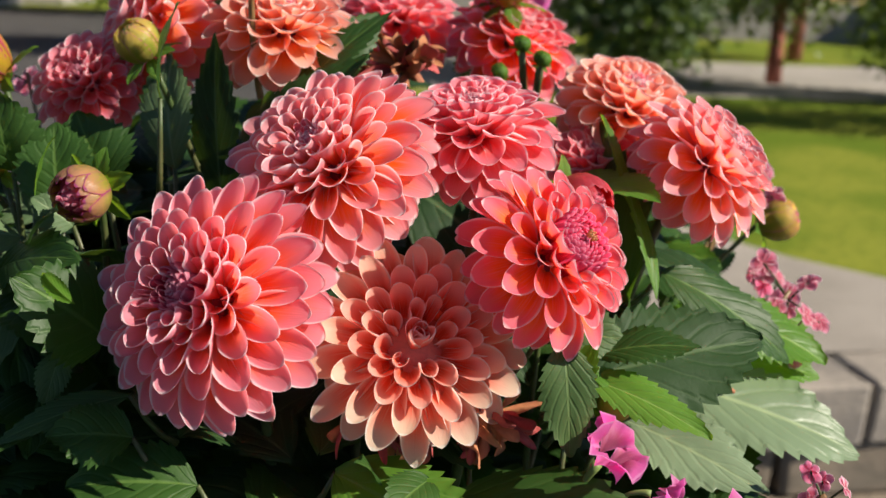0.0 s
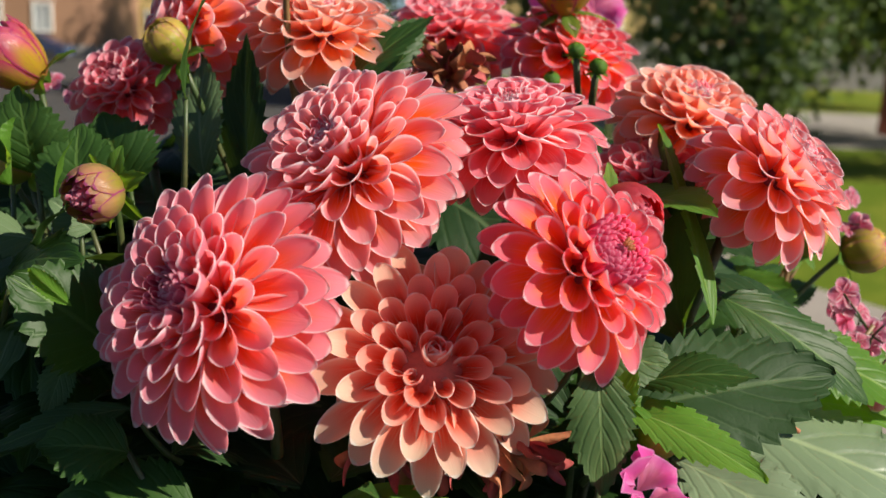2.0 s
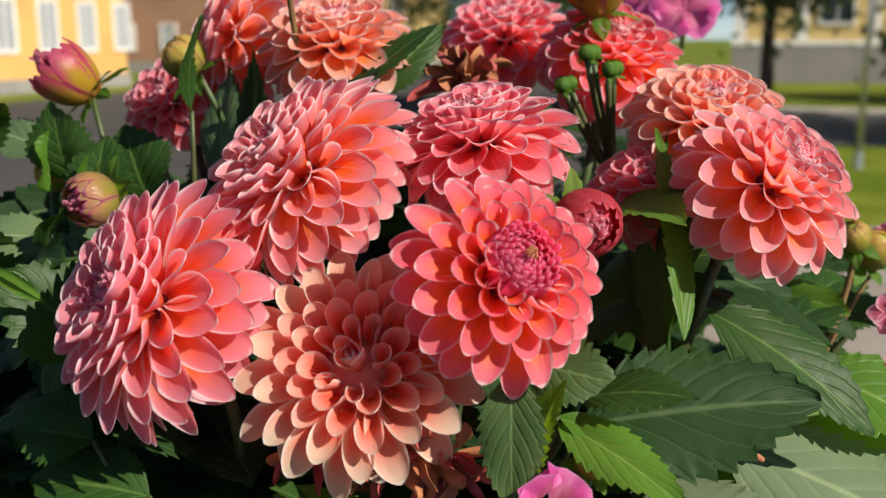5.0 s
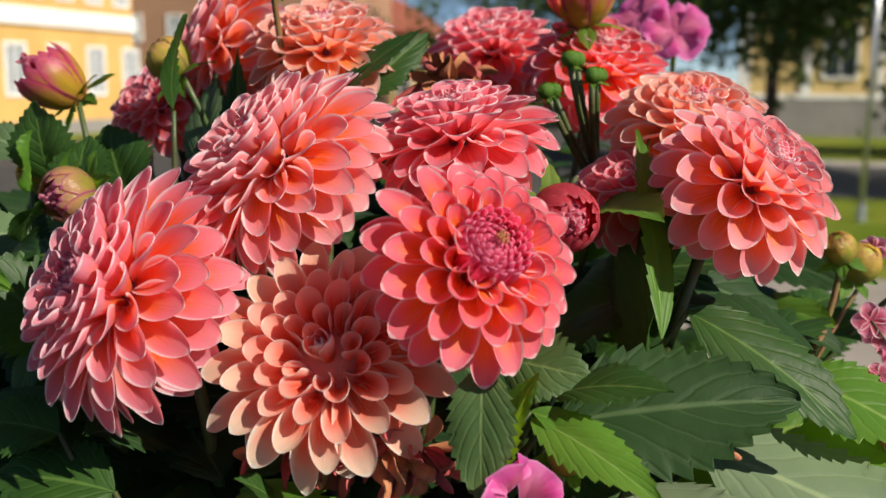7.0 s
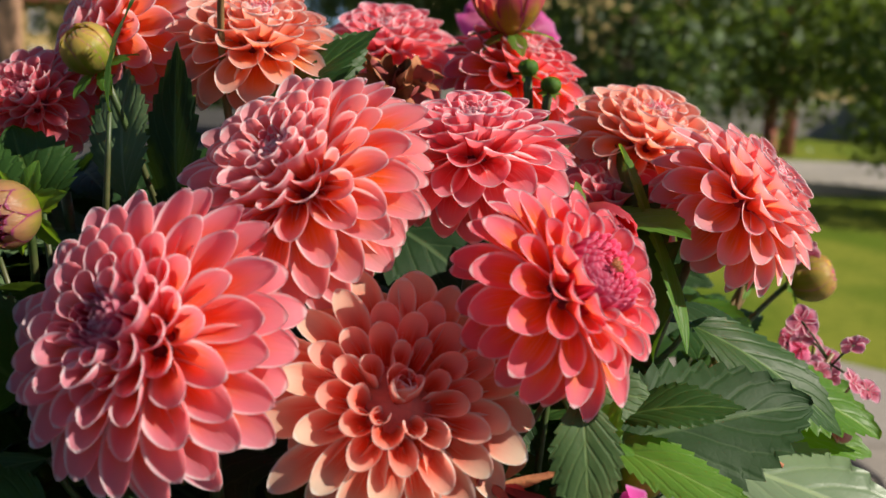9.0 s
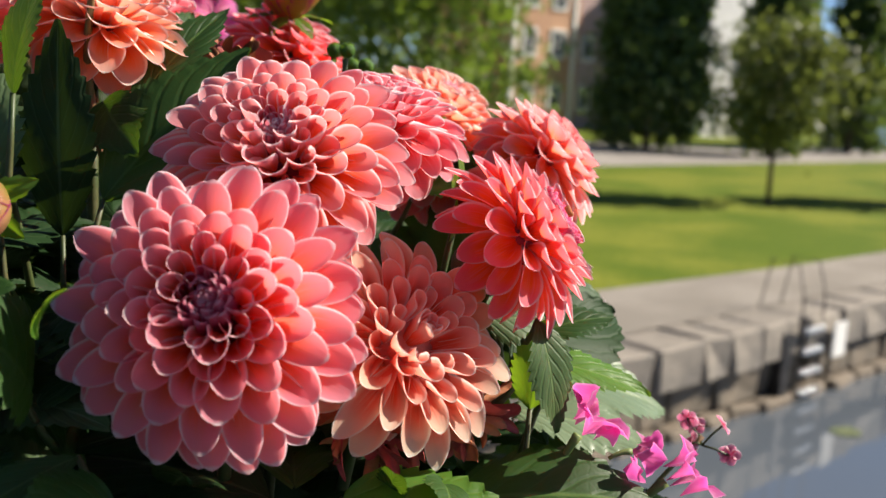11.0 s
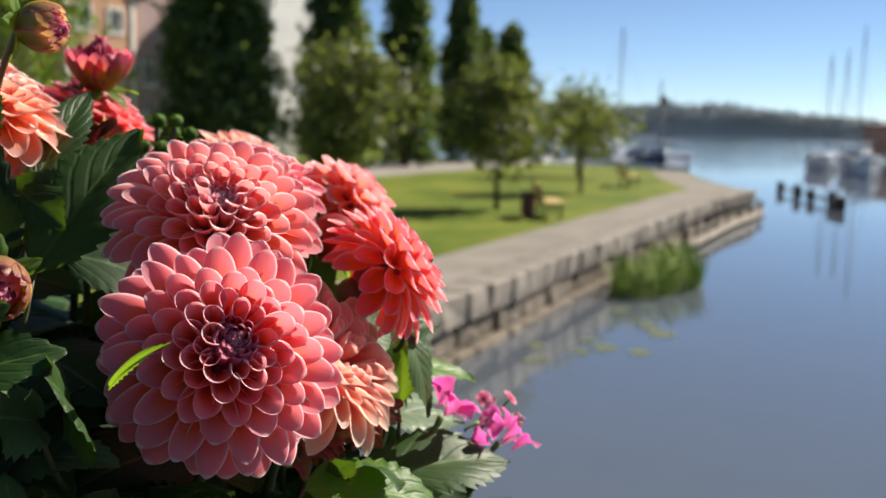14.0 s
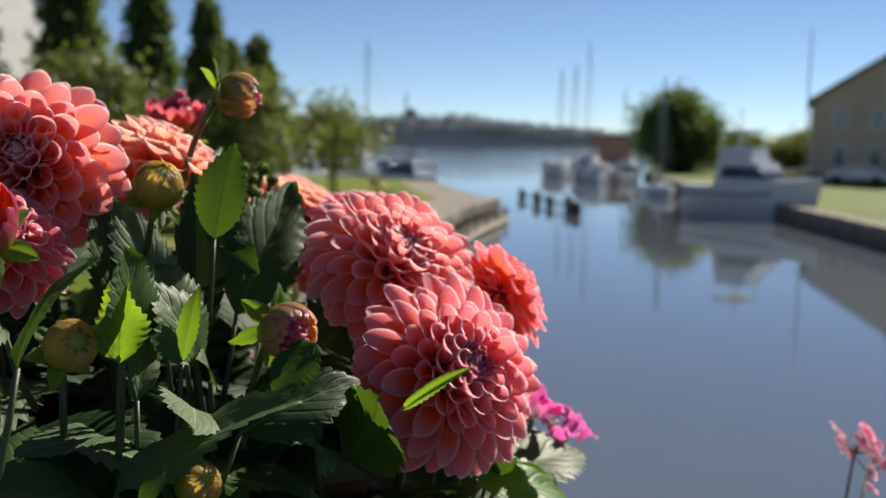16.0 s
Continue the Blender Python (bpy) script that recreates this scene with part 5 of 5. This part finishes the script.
tagged(part("mooring_fender", bm, M["iron"]), "black rubber fender beside the ladder", "fender")
bm = bmesh.new()
box(bm, pose(lx + 0.52, ly - 0.02, 0.48, 0, 0, qa), 0.30, 0.03, 0.42, 0.005)
tagged(part("quay_sign", bm, M["white"]), "small white sign on the quay wall", "sign")


# reeds and lily pads
def reeds(x, y, r, n, h, label, seed):
    g2 = np.random.default_rng(seed)
    a, q = g2.uniform(0, 6.28, n), r * np.sqrt(g2.uniform(0, 1, n))
    bx, by = x + 1.6 * q * np.cos(a), y + 0.6 * q * np.sin(a)
    hh = h * g2.uniform(0.5, 1.1, n)
    lx2, ly2 = g2.normal(0, 0.18, n), g2.normal(0, 0.18, n)
    w = 0.018
    v = np.empty((n, 5, 3))
    v[:, 0] = np.stack([bx - w, by, 0 * bx - 0.1], 1)
    v[:, 1] = np.stack([bx + w, by, 0 * bx - 0.1], 1)
    v[:, 2] = np.stack([bx + w + lx2 * 0.4, by + ly2 * 0.4, hh * 0.6], 1)
    v[:, 3] = np.stack([bx + lx2, by + ly2, hh], 1)
    v[:, 4] = np.stack([bx - w + lx2 * 0.4, by + ly2 * 0.4, hh * 0.6], 1)
    me = bpy.data.meshes.new("reeds")
    me.from_pydata(v.reshape(-1, 3).tolist(), [], np.arange(n * 5).reshape(-1, 5).tolist())
    me.materials.append(M["reed"])
    return tagged(new("reeds", me), label, "reeds", kind="stuff")


reeds(20.3, 8.0, 1.25, 1000, 0.72, "bright green reeds at the foot of the quay", 1)
reeds(24.2, 9.2, 0.7, 300, 0.6, "bright green reeds at the foot of the quay", 2)
reeds(44.5, 14.2, 0.9, 300, 0.8, "green reeds by the quay's end", 3)
g = random.Random(12)
for k in range(15):
    x = g.uniform(8.5, 20)
    y = quay_y(x) - g.uniform(0.7, 2.6) * (1.3 if x < 12 else 1.0)
    r = g.uniform(0.10, 0.24)
    bm = bmesh.new()
    vs = [bm.verts.new((x + r * 1.3 * math.cos(a) * g.uniform(0.9, 1.1), y + r * math.sin(a) * g.uniform(0.9, 1.1), 0.012 + 0.004 * math.sin(3 * a))) for a in (i * 6.0 / 13 for i in range(14))]
    vs.append(bm.verts.new((x, y, 0.014)))
    bm.faces.new(vs)
    ext = bmesh.ops.extrude_face_region(bm, geom=bm.faces[:])
    bmesh.ops.translate(bm, verts=[v for v in ext["geom"] if isinstance(v, bmesh.types.BMVert)], vec=(0, 0, -0.01))
    tagged(part("lily_pad", bm, M["lily"]), "round green lily pad floating on the canal", "lily pad", "lily pads")


# ---- benches, bin, lamp ----
def bench(x, y, z, turn, label):
    m = pose(x, y, z, 0, 0, turn)
    thing = empty("park_bench", m, label, "bench", "park benches")
    for k in range(4):
        bm = bmesh.new()
        box(bm, m @ pose(0, -0.24 + 0.13 * k, 0.42), 1.75, 0.115, 0.045, 0.006)
        part("seat_slat", bm, M["bench"], thing)
    for k in range(3):
        bm = bmesh.new()
        box(bm, m @ pose(0, 0.26 + 0.035 * k, 0.52 + 0.13 * k, -14), 1.75, 0.04, 0.115, 0.006)
        part("back_slat", bm, M["bench"], thing)
    for sx in (-0.7, 0.7):
        bm = bmesh.new()
        box(bm, m @ pose(sx, -0.2, 0), 0.07, 0.07, 0.42, 0.008)
        box(bm, m @ pose(sx, 0.2, 0), 0.07, 0.07, 0.42, 0.008)
        box(bm, m @ pose(sx, 0.0, 0.36), 0.06, 0.5, 0.06, 0.008)
        box(bm, m @ pose(sx, 0.27, 0.4, -14), 0.06, 0.06, 0.5, 0.008)
        part("leg_frame", bm, M["timber"], thing)
    return thing


bench(23.7, 12.5, 1.0, 35, "yellow wooden park bench facing the canal")
bench(38.8, 16.6, 1.0, 35, "yellow wooden park bench facing the canal")
lit = empty("litter_bin", Matrix.Translation((23.6, 13.1, 1.0)), "dark maroon litter bin beside the bench", "bin")
part("body", tube([(23.6, 13.1, 1.0), (23.6, 13.1, 1.1), (23.6, 13.1, 1.63)], [0.18, 0.19, 0.21], 16), M["maroon"], lit, smooth=False)
part("rim", tube([(23.6, 13.1, 1.62), (23.6, 13.1, 1.67)], 0.225, 16), M["iron"], lit)


def lamp(x, y, z, h, label):
    thing = empty("park_lamp", Matrix.Translation((x, y, z)), label, "lamp", "park lamps")
    part("post", tube([(x, y, z), (x, y, z + 0.3), (x, y, z + h)], [0.09, 0.06, 0.045], 10), M["iron"], thing, smooth=True)
    bm = bmesh.new()
    bmesh.ops.create_uvsphere(bm, u_segments=14, v_segments=9, radius=0.26, matrix=Matrix.Translation((x, y, z + h + 0.1)))
    part("globe", bm, M["iron"], thing, smooth=True)
    return thing


post = empty("lamp_post", Matrix.Translation((1.38, 20.17, 1.0)), "slim grey street lamp post beside the street", "lamp post")
part("pole", tube([(1.38, 20.17, 1.0), (1.38, 20.17, 7.0)], [0.055, 0.04], 8), M["steel"], post, smooth=True)
part("foot", tube([(1.38, 20.17, 1.0), (1.38, 20.17, 1.3)], [0.10, 0.085], 10), M["steel"], post)
lamp(56.0, 21.9, 1.0, 4.0, "dark globe park lamp near the marina")


# ---- houses ----
def window(thing, m, x, z, w, h, frame="white", pane="glass", bars=1):
    t = 0.13
    bm = bmesh.new()
    outer = ((-w / 2, 0), (w / 2, 0), (w / 2, h), (-w / 2, h))
    hole = ((-w / 2 + t, t), (w / 2 - t, t), (w / 2 - t, h - t), (-w / 2 + t, h - t))
    rings = [[bm.verts.new(m @ Vector((x + a, yy, z + c))) for a, c in ring] for ring, yy in ((outer, 0.06), (outer, -0.10), (hole, -0.10), (hole, 0.06))]
    for r0, r1 in zip(rings, rings[1:] + rings[:1]):
        for i in range(4):
            bm.faces.new((r0[i], r0[(i + 1) % 4], r1[(i + 1) % 4], r1[i]))
    ob = part("window", bm, M[frame], thing)
    for k in range(bars):
        bm = bmesh.new()
        box(bm, m @ pose(x - w / 2 + w * (k + 1) / (bars + 1), -0.01, z + t), 0.06, 0.10, h - 2 * t)
        child(part("glazing_bar", bm, M[frame]), ob)
    bm = bmesh.new()
    box(bm, m @ pose(x, 0.01, z + t), w - 2 * t, 0.06, h - 2 * t)
    pn = part("pane", bm, M[pane])
    child(pn, ob)
    return ob


def house(x, y, z, turn, w, d, h, wall_mat, label, roof_h=2.5, roof="roof", gable=False, rows=(), plinth=0.0, band=(), pilasters=(), name="house", base_mat="grey", pane="glass"):
    """A house: m's x runs along the front, which looks along -y; rows of (height, window width, window height, first, step, count)."""
    m = pose(x, y, z, 0, 0, turn)
    thing = empty(name, m, label, "building", "houses")
    bm = bmesh.new()
    box(bm, m @ pose(w / 2, d / 2, 0), w, d, h)
    if gable:
        vs = [bm.verts.new(m @ Vector(q)) for q in ((0, 0.001, h), (w, 0.001, h), (w / 2, 0.001, h + roof_h), (0, d, h), (w, d, h), (w / 2, d, h + roof_h))]
        bm.faces.new(vs[:3]), bm.faces.new(vs[3:])
        bm.faces.new((vs[0], vs[2], vs[5], vs[3])), bm.faces.new((vs[1], vs[4], vs[5], vs[2]))
    part("wall", bm, M[wall_mat], thing)
    bm = bmesh.new()
    o = 0.45
    if gable:
        for sgn in (0, 1):
            a = Vector((-o, -o, h - o * roof_h / (w / 2))) if sgn == 0 else Vector((w + o, -o, h - o * roof_h / (w / 2)))
            r0 = Vector((w / 2, -o, h + roof_h))
            q = [a, r0, r0 + Vector((0, d + 2 * o, 0)), a + Vector((0, d + 2 * o, 0))]
            lo = [bm.verts.new(m @ (p + Vector((0, 0, 0.05)))) for p in q]
            hi = [bm.verts.new(m @ (p + Vector((0, 0, 0.28)))) for p in q]
            bm.faces.new(lo), bm.faces.new(hi)
            for i in range(4):
                bm.faces.new((lo[i], lo[(i + 1) % 4], hi[(i + 1) % 4], hi[i]))
    else:
        lo = [bm.verts.new(m @ Vector(q)) for q in ((-o, -o, h), (w + o, -o, h), (w + o, d + o, h), (-o, d + o, h))]
        md = [bm.verts.new(m @ Vector(q)) for q in ((-o, -o, h + 0.25), (w + o, -o, h + 0.25), (w + o, d + o, h + 0.25), (-o, d + o, h + 0.25))]
        hi = [bm.verts.new(m @ Vector(q)) for q in ((d * 0.4, d / 2, h + roof_h), (w - d * 0.4, d / 2, h + roof_h))]
        for i in range(4):
            bm.faces.new((lo[i], lo[(i + 1) % 4], md[(i + 1) % 4], md[i]))
        bm.faces.new((md[0], md[1], hi[1], hi[0])), bm.faces.new((md[2], md[3], hi[0], hi[1]))
        bm.faces.new((md[1], md[2], hi[1])), bm.faces.new((md[3], md[0], hi[0])), bm.faces.new(lo[::-1])
    part("roof", bm, M[roof], thing)
    if plinth:
        bm = bmesh.new()
        box(bm, m @ pose(w / 2, d / 2, 0), w + 0.24, d + 0.24, plinth)
        part("plinth", bm, M[base_mat], thing)
    for zb, hb in band:
        bm = bmesh.new()
        box(bm, m @ pose(w / 2, d / 2, zb), w + 0.30, d + 0.30, hb)
        part("cornice", bm, M["white"], thing, "white painted cornice")
    for xp, wp, z0, z1 in pilasters:
        bm = bmesh.new()
        box(bm, m @ pose(xp, -0.04, z0), wp, 0.16, z1 - z0)
        part("pilaster", bm, M["white"], thing, "white painted pilaster")
    for zb, ww, wh, first, step, cnt in rows:
        for k in range(cnt):
            window(thing, m, first + step * k, zb, ww, wh, pane=pane)
    return thing


# ochre town house by the road: its front looks at the sun
house(-31.2, 22.0, 1.0, 90, 20.5, 12, 11.5, "ochre", "ochre plastered town house with white windows and cornices", 3.0, "roof", rows=((1.7, 1.3, 2.3, 2.0, 2.6, 8), (5.9, 1.15, 3.0, 1.6, 2.0, 10)), band=((4.75, 0.75), (11.0, 0.5)), plinth=0.6, pane="pale_glass", name="town_house")
house(-47.0, 57.0, 1.0, 8, 20.0, 10, 11.5, "brown", "brown plastered house with pale windows", 3.0, "roof", rows=((1.4, 1.2, 1.8, 1.8, 3.0, 6), (5.0, 1.2, 1.8, 1.8, 3.0, 6)), plinth=0.7, pane="pale_glass", name="town_house")
house(-34.5, 72.0, 1.0, 5, 7.5, 9, 6.2, "yellow", "pale yellow house with a red roof", 3.0, "roof_red", rows=((1.4, 1.2, 1.6, 1.5, 2.2, 3), (4.0, 1.2, 1.5, 1.5, 2.2, 3)), plinth=0.5, name="town_house")
house(-2.9, 55.0, 1.0, 2, 30, 12, 9.0, "yellow", "yellow plastered town house with white pilasters and grey base", 3.0, "roof", rows=((2.9, 1.75, 2.9, 4.9, 4.6, 6),), band=((1.9, 0.25), (8.6, 0.5)), plinth=1.9, pilasters=((0.25, 0.6, 2.1, 9.0), (3.3, 0.5, 2.1, 8.6), (6.8, 0.3, 2.1, 8.6)), name="town_house")
house(34.0, 47.4, 1.0, 6, 5.4, 9, 9.5, "orange", "orange brick house with white window frames", 2.6, "roof", True, rows=((1.2, 1.1, 1.5, 1.3, 2.3, 2), (4.2, 1.2, 1.7, 1.3, 2.3, 2), (7.0, 1.2, 1.5, 1.3, 2.3, 2)), pilasters=((0.1, 0.25, 0, 9.4), (4.9, 0.25, 0, 9.4)))
house(39.0, 48.5, 1.0, 4, 7.5, 9, 10.0, "mauve", "mauve rendered house with a dark roof", 3.0, "roof", True, rows=((1.2, 1.1, 1.5, 1.6, 2.4, 2), (4.2, 1.1, 1.5, 1.6, 2.4, 2)))
house(46.9, 44.5, 1.0, 0, 5.2, 6, 10.5, "white", "white boarded house with a steep gable", 3.4, "roof", True, rows=((1.1, 0.9, 1.6, 1.1, 1.8, 2), (4.4, 0.9, 1.6, 1.1, 1.8, 2)))
house(84.0, -1.5, 0.75, -90, 17.0, 20, 6.4, "tan", "large ochre harbour building with a gabled roof", 5.4, "roof", True, rows=((1.0, 1.0, 1.9, 1.9, 2.6, 6), (3.9, 1.0, 1.7, 1.9, 2.6, 6)), plinth=0.6, name="harbour_building", base_mat="roof")
house(128.0, 24.5, 0.3, -80, 5.0, 5, 3.9, "salmon", "small salmon red boat shed by the water", 0.6, "roof", False, name="boat_shed")
house(150.0, 0.0, 0.75, -90, 20.0, 10, 4.0, "tan", "low pale storehouse on the far bank", 1.5, "roof", False, name="storehouse")


# ---- vehicles ----
def car(x, y, z, turn, mat, label):
    m = pose(x, y, z, 0, 0, turn)
    thing = empty("parked_car", m, label, "car", "parked cars")
    bm = bmesh.new()
    side = ((-2.1, 0.35), (-2.15, 0.75), (-1.5, 0.92), (-0.8, 1.42), (0.7, 1.45), (1.5, 0.98), (2.1, 0.85), (2.15, 0.35))
    a = [bm.verts.new(m @ Vector((px, -0.85 + (0.16 if pz > 1.2 else 0), pz))) for px, pz in side]
    c = [bm.verts.new(m @ Vector((px, 0.85 - (0.16 if pz > 1.2 else 0), pz))) for px, pz in side]
    bm.faces.new(a), bm.faces.new(c[::-1])
    for i in range(8):
        bm.faces.new((a[i], c[i], c[(i + 1) % 8], a[(i + 1) % 8]))
    part("body", bm, M[mat], thing)
    for sy in (-0.80, 0.80):
        bm = bmesh.new()
        q = [bm.verts.new(m @ Vector((px, sy, pz))) for px, pz in ((-1.25, 0.98), (-0.75, 1.34), (0.65, 1.36), (1.25, 1.0))]
        f = bm.faces.new(q)
        e = bmesh.ops.extrude_face_region(bm, geom=[f])
        bmesh.ops.translate(bm, verts=[v for v in e["geom"] if isinstance(v, bmesh.types.BMVert)], vec=m.to_3x3() @ Vector((0, 0.05 if sy > 0 else -0.05, 0)))
        part("side_window", bm, M["glass"], thing)
    for px in (-1.35, 1.35):
        for sy in (-0.8, 0.8):
            w0, w1 = m @ Vector((px, sy - 0.1, 0.31)), m @ Vector((px, sy + 0.1, 0.31))
            part("wheel", tube([w0, w1], 0.31, 14), M["tyre"], thing)
    return thing


car(-23.6, 36.2, 1.01, 100, "car", "dark blue parked car on the road")
car(-27.5, 52.0, 1.01, 10, "car", "dark blue parked car by the houses")
car(78.0, -4.5, 0.75, 80, "hull", "white parked car before the harbour building")
car(79.5, -9.0, 0.75, 80, "hull", "white parked car before the harbour building")


def hull_mesh(m, ln, beam, free, sheer=0.25):
    bm = bmesh.new()
    rings = []
    for k in range(9):
        s = k / 8
        hw = beam / 2 * (1 - smooth01(0.55, 1.0, s) ** 1.3 * 0.98) * (0.9 + 0.1 * min(1, s * 4))
        top = free * (1 + sheer * s * s * 1.6)
        x = -ln / 2 + ln * s
        rake = 0.10 * ln * smooth01(0.7, 1.0, s)
        rings.append([bm.verts.new(m @ Vector(q)) for q in ((x + rake, -hw, top), (x + rake * 0.6, -hw * 0.92, free * 0.5), (x, -hw * 0.70, -0.15), (x, 0, -0.35), (x, hw * 0.70, -0.15), (x + rake * 0.6, hw * 0.92, free * 0.5), (x + rake, hw, top), (x + rake, 0, top + 0.06))])
    for r0, r1 in zip(rings, rings[1:]):
        for i in range(8):
            bm.faces.new((r0[i], r0[(i + 1) % 8], r1[(i + 1) % 8], r1[i]))
    bm.faces.new(rings[0]), bm.faces.new(rings[-1][::-1])
    return bm


def wedge(m, x0, x1, w, z0, z1, front, back, taper=0.85):
    bm = bmesh.new()
    lo = [bm.verts.new(m @ Vector(q)) for q in ((x0, -w / 2, z0), (x1, -w / 2, z0), (x1, w / 2, z0), (x0, w / 2, z0))]
    hi = [bm.verts.new(m @ Vector(q)) for q in ((x0 + back, -w / 2 * taper, z1), (x1 - front, -w / 2 * taper, z1), (x1 - front, w / 2 * taper, z1), (x0 + back, w / 2 * taper, z1))]
    for i in range(4):
        bm.faces.new((lo[i], lo[(i + 1) % 4], hi[(i + 1) % 4], hi[i]))
    bm.faces.new(hi), bm.faces.new(lo[::-1])
    return bm


def motor_boat(x, y, turn, ln, beam, free, label, canvas=False, fly=False, mast=0.0, hf=1.0, screen="glass"):
    m = pose(x, y, 0, 0, 0, turn)
    thing = empty("motor_boat", m, label, "boat", "moored boats")
    part("hull", hull_mesh(m, ln, beam, free), M["hull"], thing)
    part("stripe", tube([m @ Vector((-ln * 0.49, -beam / 2 * 0.93, free * 0.72)), m @ Vector((ln * 0.1, -beam / 2 * 1.0, free * 0.76)), m @ Vector((ln * 0.3, -beam / 2 * 0.83, free * 0.85))], 0.05, 5), M["navy"], thing, "dark blue hull stripe")
    top = free * 1.1
    part("cabin", wedge(m, -ln * 0.22, ln * 0.24, beam * 0.74, top - 0.1, top + ln * 0.10 * hf, ln * 0.09, 0.1), M["navy" if canvas else "hull"], thing)
    part("windscreen", wedge(m, -ln * 0.16, ln * 0.245, beam * 0.76, top + ln * 0.028 * hf, top + ln * 0.082 * hf, ln * 0.11, 0.1), M[screen], thing, "dark tinted windscreen")
    if fly:
        part("flybridge", wedge(m, -ln * 0.2, ln * 0.10, beam * 0.62, top + ln * 0.10 * hf, top + ln * 0.17 * hf, ln * 0.05, 0.05), M["hull"], thing)
        part("canopy", wedge(m, -ln * 0.2, ln * 0.03, beam * 0.60, top + ln * 0.235 * hf, top + ln * 0.25 * hf, 0.0, 0.0, 1.0), M["hull"], thing)
        for sx in (-0.19, 0.02):
            for sy in (-0.27, 0.27):
                part("canopy_post", tube([m @ Vector((ln * sx, beam * sy, top + ln * 0.16 * hf)), m @ Vector((ln * sx, beam * sy, top + ln * 0.24 * hf))], 0.025, 6), M["steel"], thing)
    for sy in (-1, 1):
        pts = [m @ Vector((ln * q, sy * beam / 2 * (1 - smooth01(0.05, 0.5, q) ** 1.3 * 0.9), free * (1.25 + 0.35 * q) + 0.35)) for q in (0.05, 0.18, 0.30, 0.42, 0.52)]
        part("rail", tube(pts, 0.02, 6), M["steel"], thing, "polished bow rail", True)
    if mast:
        part("mast", tube([m @ Vector((-ln * 0.1, 0, top)), m @ Vector((-ln * 0.1, 0, top + mast))], 0.03, 6), M["steel"], thing)
    return thing


def sail_boat(x, y, turn, ln, mast, label, cover="navy"):
    m = pose(x, y, 0, 0, 0, turn)
    thing = empty("sailing_boat", m, label, "boat", "moored boats")
    part("hull", hull_mesh(m, ln, ln * 0.3, ln * 0.11, 0.12), M["hull"], thing)
    part("cabin", wedge(m, -ln * 0.1, ln * 0.2, ln * 0.17, ln * 0.11, ln * 0.155, ln * 0.06, 0.1), M["hull"], thing)
    part("mast", tube([m @ Vector((ln * 0.06, 0, ln * 0.1)), m @ Vector((ln * 0.06, 0, mast))], [0.085, 0.06], 8), M["mast"], thing, "tall pale mast")
    part("boom", tube([m @ Vector((ln * 0.05, 0, ln * 0.25)), m @ Vector((-ln * 0.36, 0, ln * 0.25))], 0.16, 8), M[cover], thing, "furled sail under its cover")
    for e in ((ln * 0.5, 0), (-ln * 0.48, 0), (ln * 0.02, ln * 0.14), (ln * 0.02, -ln * 0.14)):
        part("stay", tube([m @ Vector((ln * 0.06, 0, mast * 0.98)), m @ Vector((e[0], e[1], ln * 0.12))], 0.014, 4), M["mast"], thing)
    return thing


motor_boat(49.9, 2.0, -122, 6.4, 2.7, 1.45, "white motor cruiser with flybridge moored at the far quay", False, True, 3.6, 1.6)
motor_boat(83.5, 15.6, 196, 5.5, 2.0, 0.9, "white motor boat with a dark windscreen moored at the far quay")
motor_boat(85.8, 13.2, 192, 5.5, 1.9, 0.8, "white motor boat with a blue cover moored at the far quay", True)
motor_boat(93.0, 18.2, 172, 7.0, 2.5, 0.9, "pale motor boat moored at the far quay", True, True)
motor_boat(96.0, 22.0, 175, 6.5, 2.4, 0.8, "pale motor boat moored in the bay")
motor_boat(61.5, 32.0, 200, 7.5, 2.7, 1.1, "white motor boat with blue canvas in the marina", True)
motor_boat(68.0, 32.0, 160, 6.5, 2.4, 0.9, "white motor boat in the marina", True)
motor_boat(72.0, 29.5, 150, 6.5, 2.4, 1.0, "white motor boat with dark canvas in the marina", True, True)
motor_boat(66.5, 27.0, 120, 5.5, 2.2, 0.9, "small blue covered motor boat in the marina", True)
motor_boat(80.0, 36.0, 190, 8.0, 2.8, 1.1, "white motor cruiser in the marina", False, True)
sail_boat(88.0, 38.2, 160, 9.5, 12.8, "white sailing boat with a tall bare mast")
sail_boat(100.0, 39.0, 165, 8.0, 8.5, "white sailing boat with a bare mast")
sail_boat(108.0, 24.0, 170, 9.0, 11.4, "white sailing boat with a tall bare mast")
sail_boat(112.0, 21.8, 175, 9.5, 14.6, "white sailing boat with a tall bare mast")
sail_boat(110.0, 22.9, 172, 8.0, 12.0, "white sailing boat with a bare mast")
sail_boat(130.0, 20.5, 178, 8.5, 10.5, "white sailing boat with a bare mast")
sail_boat(66.0, 8.2, 197, 6.0, 7.7, "small white sailing boat behind the motor cruiser")
pole = empty("flag_pole", Matrix.Translation((60.0, -0.6, 0.75)), "tall bare grey flag pole on the quay", "pole")
part("pole", tube([(60, -0.6, 0.75), (60, -0.6, 10.0)], [0.07, 0.035], 8), M["mast"], pole, smooth=True)
part("base", tube([(60, -0.6, 0.75), (60, -0.6, 1.0)], [0.14, 0.12], 10), M["concrete"], pole)
